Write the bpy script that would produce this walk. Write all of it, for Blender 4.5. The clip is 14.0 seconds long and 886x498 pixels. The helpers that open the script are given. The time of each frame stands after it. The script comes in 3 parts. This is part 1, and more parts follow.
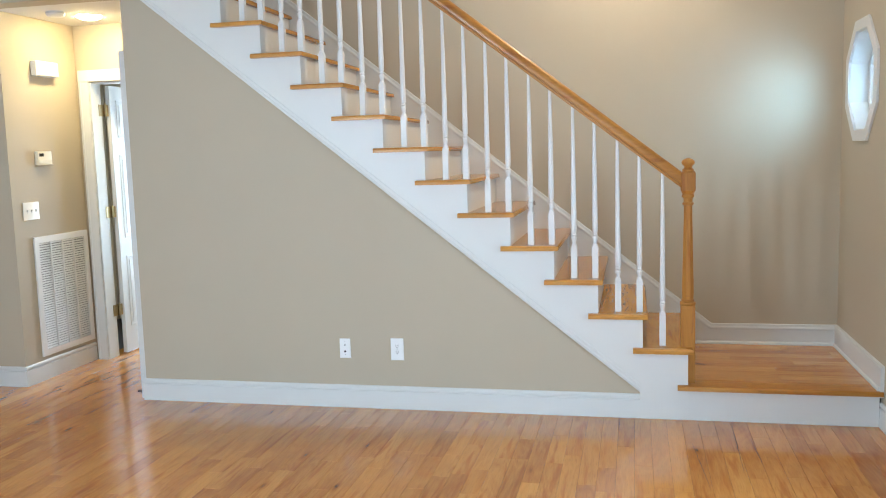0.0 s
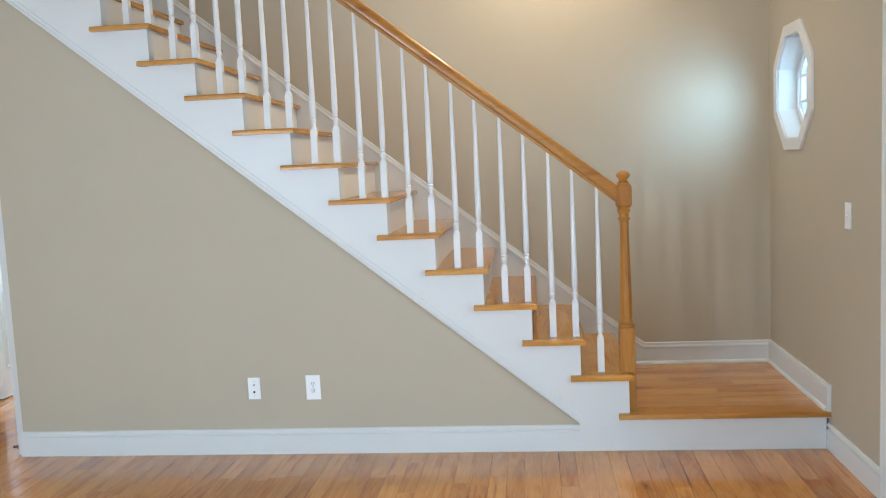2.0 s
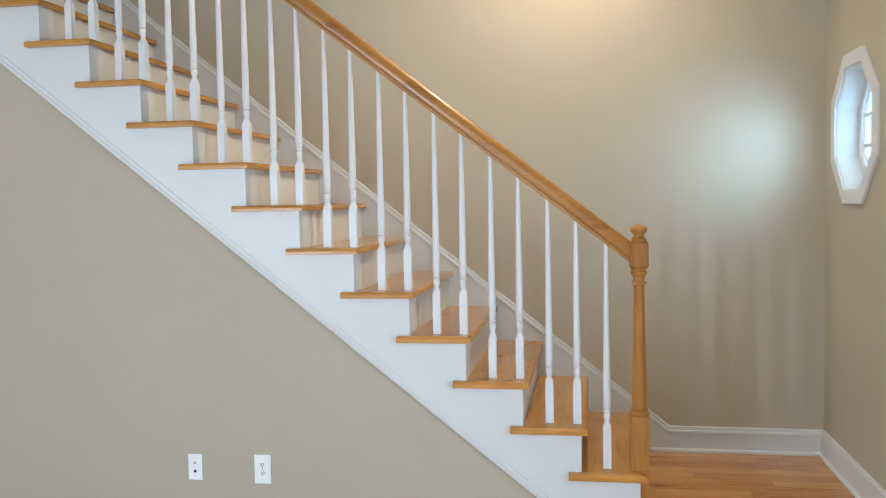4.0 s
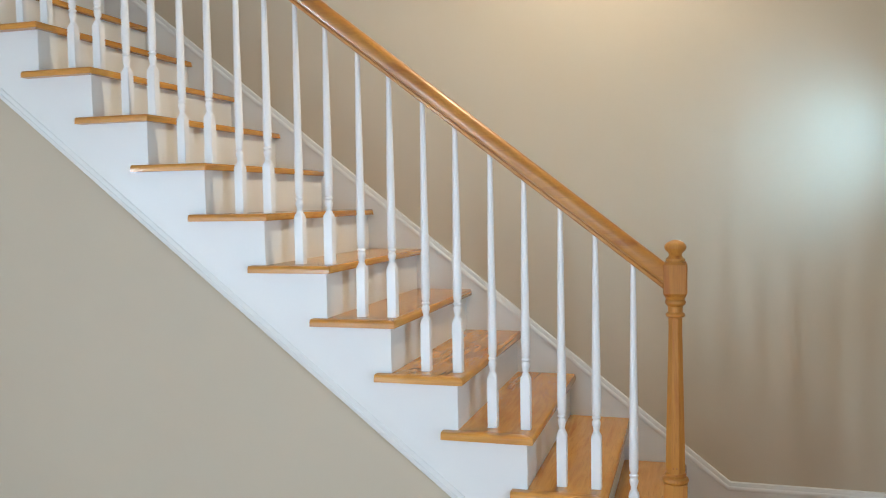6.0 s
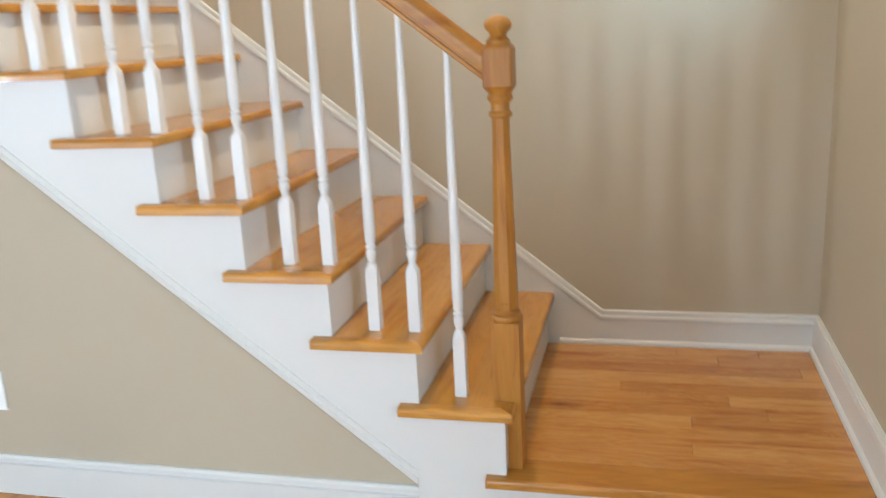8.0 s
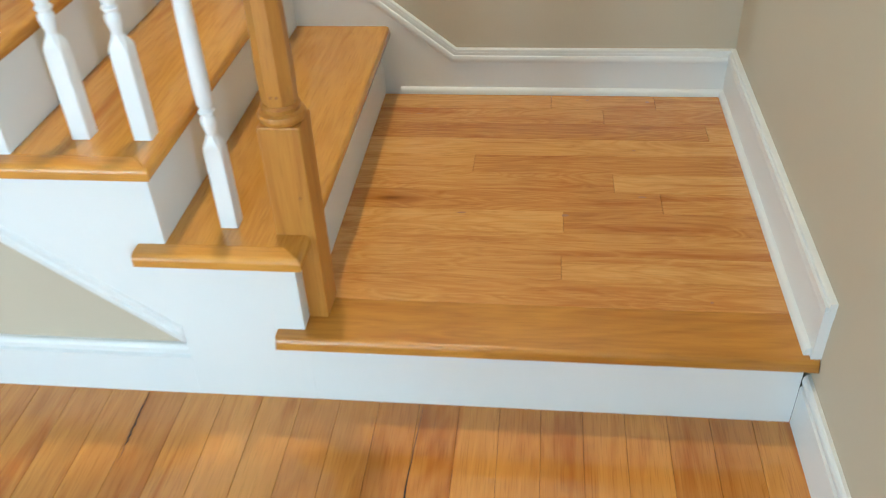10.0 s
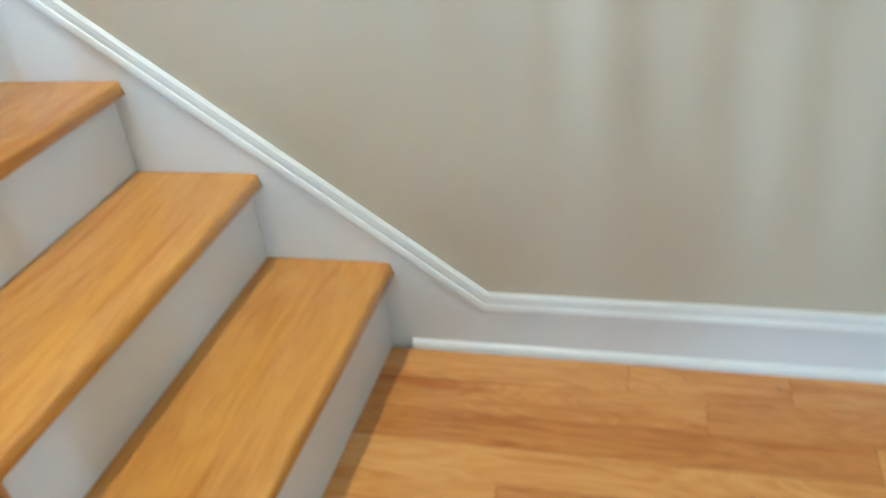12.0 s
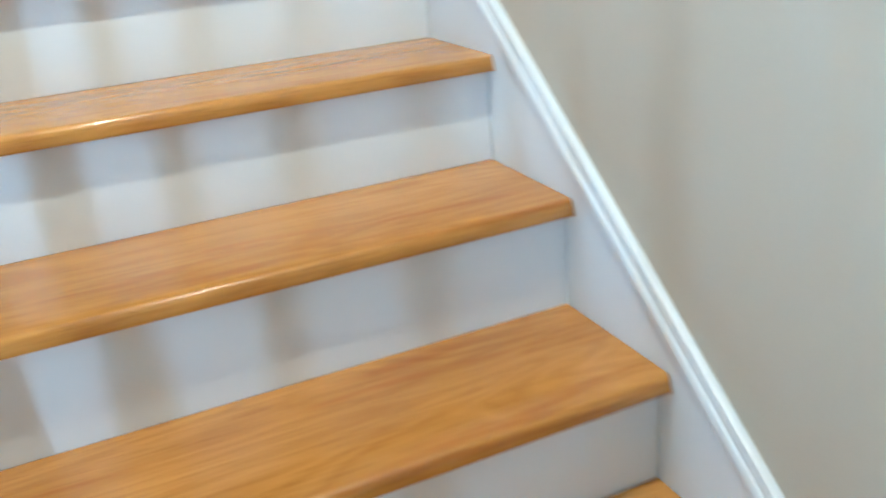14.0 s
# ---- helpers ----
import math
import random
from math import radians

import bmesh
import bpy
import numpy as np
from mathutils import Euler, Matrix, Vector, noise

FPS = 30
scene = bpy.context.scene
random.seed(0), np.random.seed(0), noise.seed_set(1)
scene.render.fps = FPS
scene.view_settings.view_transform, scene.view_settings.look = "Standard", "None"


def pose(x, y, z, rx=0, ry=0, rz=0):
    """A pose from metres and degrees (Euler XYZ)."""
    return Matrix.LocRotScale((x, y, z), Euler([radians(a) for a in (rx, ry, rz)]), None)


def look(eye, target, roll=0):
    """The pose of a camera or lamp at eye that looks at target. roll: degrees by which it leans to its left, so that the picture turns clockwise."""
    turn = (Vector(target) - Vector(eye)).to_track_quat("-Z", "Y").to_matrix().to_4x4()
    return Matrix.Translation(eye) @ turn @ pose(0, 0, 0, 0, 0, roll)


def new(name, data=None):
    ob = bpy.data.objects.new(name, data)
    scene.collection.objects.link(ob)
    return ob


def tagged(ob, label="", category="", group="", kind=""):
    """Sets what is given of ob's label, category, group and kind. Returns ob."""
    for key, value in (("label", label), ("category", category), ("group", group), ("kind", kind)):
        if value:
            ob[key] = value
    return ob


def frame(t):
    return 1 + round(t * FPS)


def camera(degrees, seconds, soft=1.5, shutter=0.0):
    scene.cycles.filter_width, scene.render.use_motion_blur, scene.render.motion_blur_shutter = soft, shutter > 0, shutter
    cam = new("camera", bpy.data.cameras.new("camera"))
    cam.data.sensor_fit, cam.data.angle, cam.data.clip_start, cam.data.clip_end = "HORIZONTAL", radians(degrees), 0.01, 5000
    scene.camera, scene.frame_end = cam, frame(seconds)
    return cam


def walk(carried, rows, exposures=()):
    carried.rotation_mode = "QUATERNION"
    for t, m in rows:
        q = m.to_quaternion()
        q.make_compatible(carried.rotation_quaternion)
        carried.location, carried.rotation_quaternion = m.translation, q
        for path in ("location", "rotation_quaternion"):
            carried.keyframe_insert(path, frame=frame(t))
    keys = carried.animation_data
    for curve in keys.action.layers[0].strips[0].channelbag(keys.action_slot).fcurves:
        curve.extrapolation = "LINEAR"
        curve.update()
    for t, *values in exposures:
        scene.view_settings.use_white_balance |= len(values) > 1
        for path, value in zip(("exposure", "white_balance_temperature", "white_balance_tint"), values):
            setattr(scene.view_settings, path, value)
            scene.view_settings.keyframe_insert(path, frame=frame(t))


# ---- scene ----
# Camera and walk.
cam = camera(54.57, 14.0, soft=1.0, shutter=0.5)
PATH = [
    (0.0, -0.229, -4.610, 1.457, 12.46, -6.50, 1.70),
    (0.5, -0.280, -4.565, 1.446, 11.27, -5.65, 1.65),
    (1.0, -0.368, -4.496, 1.491, 6.97, -6.08, 2.59),
    (1.5, -0.414, -4.401, 1.467, 5.46, -6.15, 2.77),
    (2.0, -0.401, -4.214, 1.469, 5.77, -5.85, 2.61),
    (2.5, -0.343, -4.006, 1.511, 7.57, -4.43, 1.37),
    (3.0, -0.301, -3.842, 1.506, 6.86, -4.00, 1.16),
    (3.2, -0.286, -3.755, 1.475, 6.40, -3.36, 0.99),
    (5.3, 0.070, -3.041, 1.528, 16.46, -3.54, 1.17),
    (5.5, 0.072, -2.956, 1.519, 16.12, -3.61, 1.08),
    (6.0, 0.109, -2.736, 1.523, 16.40, -3.31, 0.95),
    (6.5, 0.192, -2.565, 1.521, 17.05, -3.54, 0.89),
    (7.0, 0.339, -2.391, 1.467, 17.66, -3.98, 1.00),
    (7.5, 0.415, -2.282, 1.407, 16.47, -9.77, 2.01),
    (8.0, 0.405, -2.061, 1.368, 13.13, -14.65, 2.79),
    (8.5, 0.373, -1.853, 1.320, 9.32, -21.67, 3.76),
    (8.7, 0.385, -1.768, 1.344, 8.46, -25.74, 3.36),
    (10.8, 0.563, -0.839, 1.202, 4.86, -37.55, 2.70),
    (11.0, 0.590, -0.745, 1.182, 4.78, -37.27, 2.95),
    (11.5, 0.611, -0.500, 1.221, 6.99, -35.38, 4.56),
    (12.0, 0.581, -0.294, 1.241, 14.05, -31.54, 5.94),
    (12.5, 0.522, -0.073, 1.276, 20.78, -28.66, 5.90),
    (13.0, 0.471, 0.072, 1.323, 32.31, -26.38, 5.34),
    (13.5, 0.434, 0.216, 1.311, 48.42, -22.74, 4.47),
    (14.0, 0.395, 0.335, 1.378, 65.10, -22.94, 4.48),
]
EXPOSURES = [(0.0, -0.04, 6500, 11), (3.0, -0.12, 6500, 11), (6.5, -0.05, 6500, 11), (8.0, 0.14, 6950, 13), (8.7, 0.23, 6850, 10), (11.0, 0.68, 5850, 0),
             (11.5, 0.74, 5650, 0), (12.0, 0.76, 5350, 0), (12.5, 0.70, 5250, 0), (14.0, 0.60, 5000, 0)]
walk(cam, [(t, pose(x, y, z, 90 + pitch, roll, yaw)) for t, x, y, z, yaw, pitch, roll in PATH],
     exposures=EXPOSURES)

# Plan, in units of U metres. The stair's outer wall lies in y = 0, the room in front of it at y < 0.
U = 0.925                                # metres in one unit of the plan
Z0, RISE, RUN = 0.206, 0.1975, 0.251      # landing height, step rise and going
FIRST = 0.015                            # by which the first riser is the higher one
STEPS = 14                               # risers above the landing
FACE = -0.015                            # face of stringer, landing riser and baseboard
XR, YB = 1.071, 1.082                    # wall with the octagonal window, wall behind the stair
SKIRT = 1.067                            # face of the wall skirt
CEIL, HALL_CEIL, UPPER = 2.638, 2.614, 5.2
XE = -3.402                              # free end of the stair's outer wall
XH = -4.464                              # hall wall with the return grille
BACK, LEFT = -7.2, -6.0                  # far ends of the room behind the walk
PITCH = RISE / RUN                       # the ceiling rises with the flight


def metres(x, y, z):
    """A place of the plan, in metres."""
    return Vector((x, y, z)) * U


def put(x, y, z, rx=0, ry=0, rz=0):
    """A pose at a place of the plan."""
    return pose(x * U, y * U, z * U, rx, ry, rz)


def top(k):
    return Z0 + RISE * k + (FIRST if k else 0.0)


def slope_z(x):
    return CEIL + PITCH * (XR - x)


def riser_x(k):
    return 0.2987 - RUN * k


# World and large lights.
world = bpy.data.worlds.new("sky")
scene.world = world
world.use_nodes = True
wn = world.node_tree.nodes
sky = wn.new("ShaderNodeTexSky")
sky.sky_type, sky.sun_disc = "NISHITA", False
sky.sun_elevation, sky.sun_rotation = radians(38), radians(200)
world.node_tree.links.new(sky.outputs[0], wn["Background"].inputs[0])
wn["Background"].inputs[1].default_value = 0.10


def area(name, at, target, w, h, watts, colour, shape="RECTANGLE", spread=180):
    d = bpy.data.lights.new(name, "AREA")
    d.shape, d.size, d.size_y = shape, w * U, h * U
    d.energy, d.color, d.spread = watts * U * U, colour, radians(spread)
    ob = new(name, d)
    ob.matrix_world = look(metres(*at), metres(*target))
    return ob


DAY = (0.572, 0.782, 1.0)
HLX, HLY = -4.06, 0.64
LLX, LLY, TILT = -0.12, 0.52, math.degrees(math.atan(PITCH))
LAMP_Z = slope_z(LLX)
area("daylight_west", (LEFT - 0.10, -5.575, 1.3), (0, -5.575, 1.3), 0.45, 1.9, 305, DAY)
area("daylight_a", (-4.1, BACK - 0.13, 1.3), (-4.1, 0, 1.3), 1.6, 1.9, 175, DAY)
area("daylight_b", (-1.4, BACK - 0.13, 1.3), (-1.4, 0, 1.3), 1.8, 1.9, 50, DAY)
area("daylight_sidelight", (XR + 0.14, -2.06, 1.19), (0, -2.06, 1.19), 0.38, 1.78, 100, DAY)
area("daylight_octagon", (XR + 0.20, 0.50, 1.97), (0.72, 1.08, 1.82), 0.50, 0.28, 3.7, (0.36, 0.69, 1.0), "RECTANGLE", 74)
area("daylight_back_room", (-3.85, 2.66, 1.3), (-3.85, 0, 1.3), 0.6, 1.6, 80, DAY)
area("stair_lamp", (LLX - 0.0075, LLY, LAMP_Z - 0.0105), (LLX - 0.45 * PITCH, LLY, LAMP_Z - 1), 0.10, 0.10, 31, (1.0, 0.84, 0.62), "DISK", 160)


# Materials.
def nodes_of(name):
    m = bpy.data.materials.new(name)
    m.use_nodes = True
    return m, m.node_tree.nodes, m.node_tree.links, m.node_tree.nodes["Principled BSDF"]


def ramp(nodes, stops):
    r = nodes.new("ShaderNodeValToRGB")
    while len(r.color_ramp.elements) < len(stops):
        r.color_ramp.elements.new(0.5)
    for e, (p, c) in zip(r.color_ramp.elements, stops):
        e.position, e.color = p, (*c, 1)
    return r


def noise_tex(nodes, links, vec, scale, detail=4, rough=0.55, distort=0.0):
    n = nodes.new("ShaderNodeTexNoise")
    n.inputs["Scale"].default_value, n.inputs["Detail"].default_value = scale, detail
    n.inputs["Roughness"].default_value, n.inputs["Distortion"].default_value = rough, distort
    if vec is not None:
        links.new(vec, n.inputs["Vector"])
    return n


def paint(name, colour, rough, grain, bump, vary=0.03, coat=0.0):
    """Rolled or brushed paint: faint patches, orange peel, uneven sheen."""
    m, nodes, links, b = nodes_of(name)
    tc = nodes.new("ShaderNodeTexCoord")
    big = noise_tex(nodes, links, tc.outputs["Object"], 1.3, 3)
    small = noise_tex(nodes, links, tc.outputs["Object"], grain, 3)
    add = nodes.new("ShaderNodeMath")
    add.operation = "MULTIPLY_ADD"
    links.new(small.outputs[0], add.inputs[0])
    add.inputs[1].default_value = 0.35
    links.new(big.outputs[0], add.inputs[2])
    lo = tuple(c * (1 - vary) for c in colour)
    hi = tuple(min(1, c * (1 + vary)) for c in colour)
    r = ramp(nodes, [(0.45, lo), (0.9, hi)])
    links.new(add.outputs[0], r.inputs[0])
    links.new(r.outputs[0], b.inputs["Base Color"])
    mr = nodes.new("ShaderNodeMapRange")
    mr.inputs["To Min"].default_value, mr.inputs["To Max"].default_value = rough - 0.07, rough + 0.07
    links.new(big.outputs[0], mr.inputs[0])
    links.new(mr.outputs[0], b.inputs["Roughness"])
    bp = nodes.new("ShaderNodeBump")
    bp.inputs["Strength"].default_value, bp.inputs["Distance"].default_value = bump, 0.001
    links.new(small.outputs[0], bp.inputs["Height"])
    links.new(bp.outputs[0], b.inputs["Normal"])
    b.inputs["Coat Weight"].default_value = coat
    return m


def oak(name, axis, shades, rough=0.22, coat=0.35, vary=1.0, knots=True, figure=0.28, tight=1.0):
    """Varnished oak with the grain along axis (0 x, 1 y, 2 z): pores, cathedral figure, board-to-board shades."""
    m, nodes, links, b = nodes_of(name)
    tc, info, geo = nodes.new("ShaderNodeTexCoord"), nodes.new("ShaderNodeObjectInfo"), nodes.new("ShaderNodeNewGeometry")
    mix = nodes.new("ShaderNodeMath")
    mix.operation = "MULTIPLY_ADD"
    links.new(geo.outputs["Random Per Island"], mix.inputs[0])
    mix.inputs[1].default_value = 5.37
    links.new(info.outputs["Random"], mix.inputs[2])
    fr = nodes.new("ShaderNodeMath")
    fr.operation = "FRACT"
    links.new(mix.outputs[0], fr.inputs[0])
    rnd = fr.outputs[0]
    off = nodes.new("ShaderNodeVectorMath")
    off.operation = "SCALE"
    off.inputs[0].default_value = (13.1, 7.7, 9.3)
    links.new(rnd, off.inputs["Scale"])
    pos = nodes.new("ShaderNodeVectorMath")
    pos.operation = "ADD"
    links.new(tc.outputs["Object"], pos.inputs[0])
    links.new(off.outputs[0], pos.inputs[1])

    def stretched(along, across):
        mp = nodes.new("ShaderNodeMapping")
        s = [across] * 3
        s[axis] = along
        mp.inputs["Scale"].default_value = s
        links.new(pos.outputs[0], mp.inputs[0])
        return mp.outputs[0]

    # cathedral figure: contour lines of a long soft field
    field = noise_tex(nodes, links, stretched(1.1 * tight, 7.0 * tight), 1.0, 3, 0.5, 0.6 * tight)
    mul = nodes.new("ShaderNodeMath")
    mul.operation = "MULTIPLY"
    mul.inputs[1].default_value = 10.0
    links.new(field.outputs[0], mul.inputs[0])
    tri = nodes.new("ShaderNodeMath")
    tri.operation = "PINGPONG"
    tri.inputs[1].default_value = 0.5
    links.new(mul.outputs[0], tri.inputs[0])
    fine = noise_tex(nodes, links, stretched(5.0, 150.0), 1.0, 5, 0.6)
    pores = noise_tex(nodes, links, stretched(14.0, 520.0), 1.0, 2, 0.5)
    blotch = noise_tex(nodes, links, stretched(1.6, 5.0), 1.0, 3)

    def madd(a, k, c):
        n = nodes.new("ShaderNodeMath")
        n.operation = "MULTIPLY_ADD"
        links.new(a, n.inputs[0])
        n.inputs[1].default_value = k
        if isinstance(c, float):
            n.inputs[2].default_value = c
        else:
            links.new(c, n.inputs[2])
        return n.outputs[0]

    f = madd(tri.outputs[0], figure, -0.30 + 0.21 * (1 - vary) + 0.25 * (0.28 - figure))
    f = madd(fine.outputs[0], 0.24, f)
    f = madd(blotch.outputs[0], 0.62, f)
    f = madd(rnd, 0.42 * vary, f)
    r = ramp(nodes, shades)
    links.new(f, r.inputs[0])
    col = r.outputs[0]
    pr = ramp(nodes, [(0.30, (0.62, 0.55, 0.48)), (0.47, (1, 1, 1))])
    links.new(pores.outputs[0], pr.inputs[0])
    mm = nodes.new("ShaderNodeMix")
    mm.data_type, mm.blend_type = "RGBA", "MULTIPLY"
    mm.inputs[0].default_value = 0.55
    links.new(col, mm.inputs[6])
    links.new(pr.outputs[0], mm.inputs[7])
    col = mm.outputs[2]
    streak = noise_tex(nodes, links, stretched(2.2, 26.0), 1.0, 3, 0.5, 0.4)
    sr_ = ramp(nodes, [(0.55, (1, 1, 1)), (0.70, (0.74, 0.54, 0.38))])
    links.new(streak.outputs[0], sr_.inputs[0])
    sm = nodes.new("ShaderNodeMix")
    sm.data_type, sm.blend_type = "RGBA", "MULTIPLY"
    sm.inputs[0].default_value = 0.85 if knots else 0.7
    links.new(col, sm.inputs[6])
    links.new(sr_.outputs[0], sm.inputs[7])
    col = sm.outputs[2]
    if knots:
        kv = nodes.new("ShaderNodeTexVoronoi")
        kv.inputs["Scale"].default_value = 1.0
        links.new(stretched(2.4, 7.5), kv.inputs["Vector"])
        kr = ramp(nodes, [(0.02, (0.30, 0.20, 0.13)), (0.10, (0.80, 0.72, 0.62)), (0.2, (1, 1, 1))])
        links.new(kv.outputs["Distance"], kr.inputs[0])
        km = nodes.new("ShaderNodeMix")
        km.data_type, km.blend_type = "RGBA", "MULTIPLY"
        km.inputs[0].default_value = 0.9
        links.new(col, km.inputs[6])
        links.new(kr.outputs[0], km.inputs[7])
        col = km.outputs[2]
    links.new(col, b.inputs["Base Color"])
    mr = nodes.new("ShaderNodeMapRange")
    mr.inputs["To Min"].default_value, mr.inputs["To Max"].default_value = rough - 0.06, rough + 0.08
    links.new(blotch.outputs[0], mr.inputs[0])
    links.new(mr.outputs[0], b.inputs["Roughness"])
    b.inputs["Coat Weight"].default_value = coat
    b.inputs["Coat Roughness"].default_value = 0.05
    bp = nodes.new("ShaderNodeBump")
    bp.inputs["Strength"].default_value, bp.inputs["Distance"].default_value = 0.18, 0.0006
    links.new(fine.outputs[0], bp.inputs["Height"])
    links.new(bp.outputs[0], b.inputs["Normal"])
    return m


def metal(name, colour, rough):
    m, nodes, links, b = nodes_of(name)
    b.inputs["Metallic"].default_value = 1.0
    tc = nodes.new("ShaderNodeTexCoord")
    n = noise_tex(nodes, links, tc.outputs["Object"], 90, 3)
    r = ramp(nodes, [(0.3, tuple(c * 0.75 for c in colour)), (0.7, colour)])
    links.new(n.outputs[0], r.inputs[0])
    links.new(r.outputs[0], b.inputs["Base Color"])
    b.inputs["Roughness"].default_value = rough
    return m


def plain(name, colour, rough, emit=0.0):
    m, nodes, links, b = nodes_of(name)
    b.inputs["Base Color"].default_value = (*colour, 1)
    b.inputs["Roughness"].default_value = rough
    if emit:
        b.inputs["Emission Color"].default_value = (*colour, 1)
        b.inputs["Emission Strength"].default_value = emit
    return m


WALL = paint("wall_paint", (0.489, 0.426, 0.322), 0.62, 260, 0.10)
CEILING = paint("ceiling_paint", (0.78, 0.765, 0.74), 0.8, 200, 0.15)
TRIM = paint("trim_paint", (0.70, 0.715, 0.70), 0.36, 140, 0.05, 0.015)
BALUSTER = paint("baluster_paint", (0.74, 0.74, 0.73), 0.30, 120, 0.04, 0.015)
DOORW = paint("door_paint", (0.74, 0.75, 0.75), 0.38, 150, 0.06, 0.02)
GRILLE = paint("grille_enamel", (0.80, 0.79, 0.77), 0.42, 120, 0.03, 0.02)
PLASTIC = paint("white_plastic", (0.82, 0.82, 0.81), 0.35, 80, 0.02, 0.01)
PLASTIC_GREY = paint("shaded_plastic", (0.62, 0.64, 0.66), 0.45, 80, 0.02, 0.02)
IVORY = paint("ivory_plastic", (0.74, 0.71, 0.62), 0.42, 80, 0.02, 0.02)
# dark tone that holds the shade of the grille's gaps
LOUVRE_SHADE = plain("louvre_gap_shade", (0.20, 0.19, 0.18), 0.9)
KNOT = plain("dark_knot", (0.28, 0.105, 0.026), 0.35)
GAP = plain("dark_gap", (0.025, 0.016, 0.010), 0.9)
BRASS = metal("aged_brass", (0.50, 0.38, 0.20), 0.34)
NICKEL = metal("satin_nickel", (0.55, 0.54, 0.52), 0.28)
BRONZE = metal("dark_bronze", (0.14, 0.11, 0.09), 0.42)
LENS = plain("lamp_lens", (1.0, 0.90, 0.72), 0.4, 9.0)
DOME = plain("lamp_dome", (1.0, 0.82, 0.46), 0.4, 225.0)
HONEY = [(0.0, (0.35, 0.112, 0.017)), (0.30, (0.50, 0.190, 0.032)), (0.60, (0.62, 0.268, 0.052)), (1.0, (0.72, 0.370, 0.095))]
AMBER = [(0.0, (0.34, 0.133, 0.019)), (0.35, (0.52, 0.236, 0.040)), (0.7, (0.645, 0.328, 0.065)), (1.0, (0.735, 0.42, 0.105))]
RUSSET = [(p, (0.80 * r, 0.71 * g, 0.58 * b)) for p, (r, g, b) in AMBER]
FLOOR_WOOD = oak("oak_floor", 1, HONEY, 0.20, 0.5, 0.75)
PALE = [(0.0, (0.36, 0.126, 0.025)), (0.30, (0.53, 0.222, 0.050)), (0.60, (0.645, 0.318, 0.088)), (1.0, (0.76, 0.45, 0.165))]
LANDING_WOOD = oak("oak_landing", 0, PALE, 0.20, 0.35, 0.8, True, 0.46, 2.0)
TREAD_WOOD = oak("oak_tread", 1, AMBER, 0.22, 0.35, 0.5, False, 0.30, 1.2)
RETURN_WOOD = oak("oak_nosing", 0, [(p, (1.0 * r, 0.95 * g, 0.86 * b)) for p, (r, g, b) in AMBER], 0.30, 0.18, 0.5, False, 0.32, 1.2)
RAIL_WOOD = oak("oak_rail", 0, RUSSET, 0.32, 0.28, 0.2, False)
POST_WOOD = oak("oak_post", 2, RUSSET, 0.45, 0.10, 0.3, False)
OUTSIDE = plain("outside_sky", (0.78, 0.96, 1.0), 1.0, 1.3)
GLASS = bpy.data.materials.new("window_glass")
GLASS.use_nodes = True
gb = GLASS.node_tree.nodes["Principled BSDF"]
gb.inputs["Transmission Weight"].default_value, gb.inputs["Roughness"].default_value, gb.inputs["IOR"].default_value = 1.0, 0.0, 1.45


# Mesh helpers.
def box(bm, x0, x1, y0, y1, z0, z1):
    return prism(bm, [(x0, y0), (x1, y0), (x1, y1), (x0, y1)], "z", z0, z1)


def prism(bm, poly, axis, a, b):
    """A polygon swept along an axis from a to b: (x, y) for z, (x, z) for y, (y, z) for x."""
    put = {"z": lambda u, v, w: (u, v, w), "y": lambda u, v, w: (u, w, v), "x": lambda u, v, w: (w, u, v)}[axis]
    lo = [bm.verts.new(put(u, v, a)) for u, v in poly]
    hi = [bm.verts.new(put(u, v, b)) for u, v in poly]
    n = len(poly)
    fs = [bm.faces.new(lo), bm.faces.new(hi)]
    fs += [bm.faces.new((lo[i], lo[(i + 1) % n], hi[(i + 1) % n], hi[i])) for i in range(n)]
    return lo + hi


def lathe(bm, profile, segs=20, at=(0, 0), spin=0.0):
    """A turned shape about a vertical line: profile rows are (radius, z)."""
    rings = []
    for r, z in profile:
        rings.append([bm.verts.new((at[0] + r * math.cos(spin + i * math.tau / segs), at[1] + r * math.sin(spin + i * math.tau / segs), z)) for i in range(segs)])
    for a, b in zip(rings, rings[1:]):
        for i in range(segs):
            bm.faces.new((a[i], a[(i + 1) % segs], b[(i + 1) % segs], b[i]))
    bm.faces.new(rings[0])
    bm.faces.new(rings[-1])


def soften(bm, width, segs=2, pick=None):
    """Rounds the sharp edges, or those that pick() chooses."""
    bm.normal_update()
    es = [e for e in bm.edges if (pick(e) if pick else (len(e.link_faces) == 2 and e.calc_face_angle(0) > 0.6))]
    bmesh.ops.bevel(bm, geom=es, offset=width, segments=segs, profile=0.5, affect="EDGES", clamp_overlap=True)


def mesh_of(name, bm, material, smooth=False):
    bmesh.ops.recalc_face_normals(bm, faces=bm.faces)
    bm.transform(Matrix.Scale(U, 4))
    me = bpy.data.meshes.new(name)
    bm.to_mesh(me)
    bm.free()
    me.materials.append(material)
    if smooth:
        me.shade_smooth()
        me.set_sharp_from_angle(angle=radians(38))
    return me


def part(name, bm, material, parent=None, label="", smooth=False):
    ob = new(name, mesh_of(name, bm, material, smooth))
    if parent is not None:
        ob.parent = parent
    if label:
        ob["label"] = label
    return ob


def setting(name, bm, material, label, category, smooth=False):
    return tagged(part(name, bm, material, None, "", smooth), label, category, "", "structure")


def thing(name, label, category, group="", kind=""):
    ob = new(name)
    ob.empty_display_size = 0.05
    return tagged(ob, label, category, group, kind)


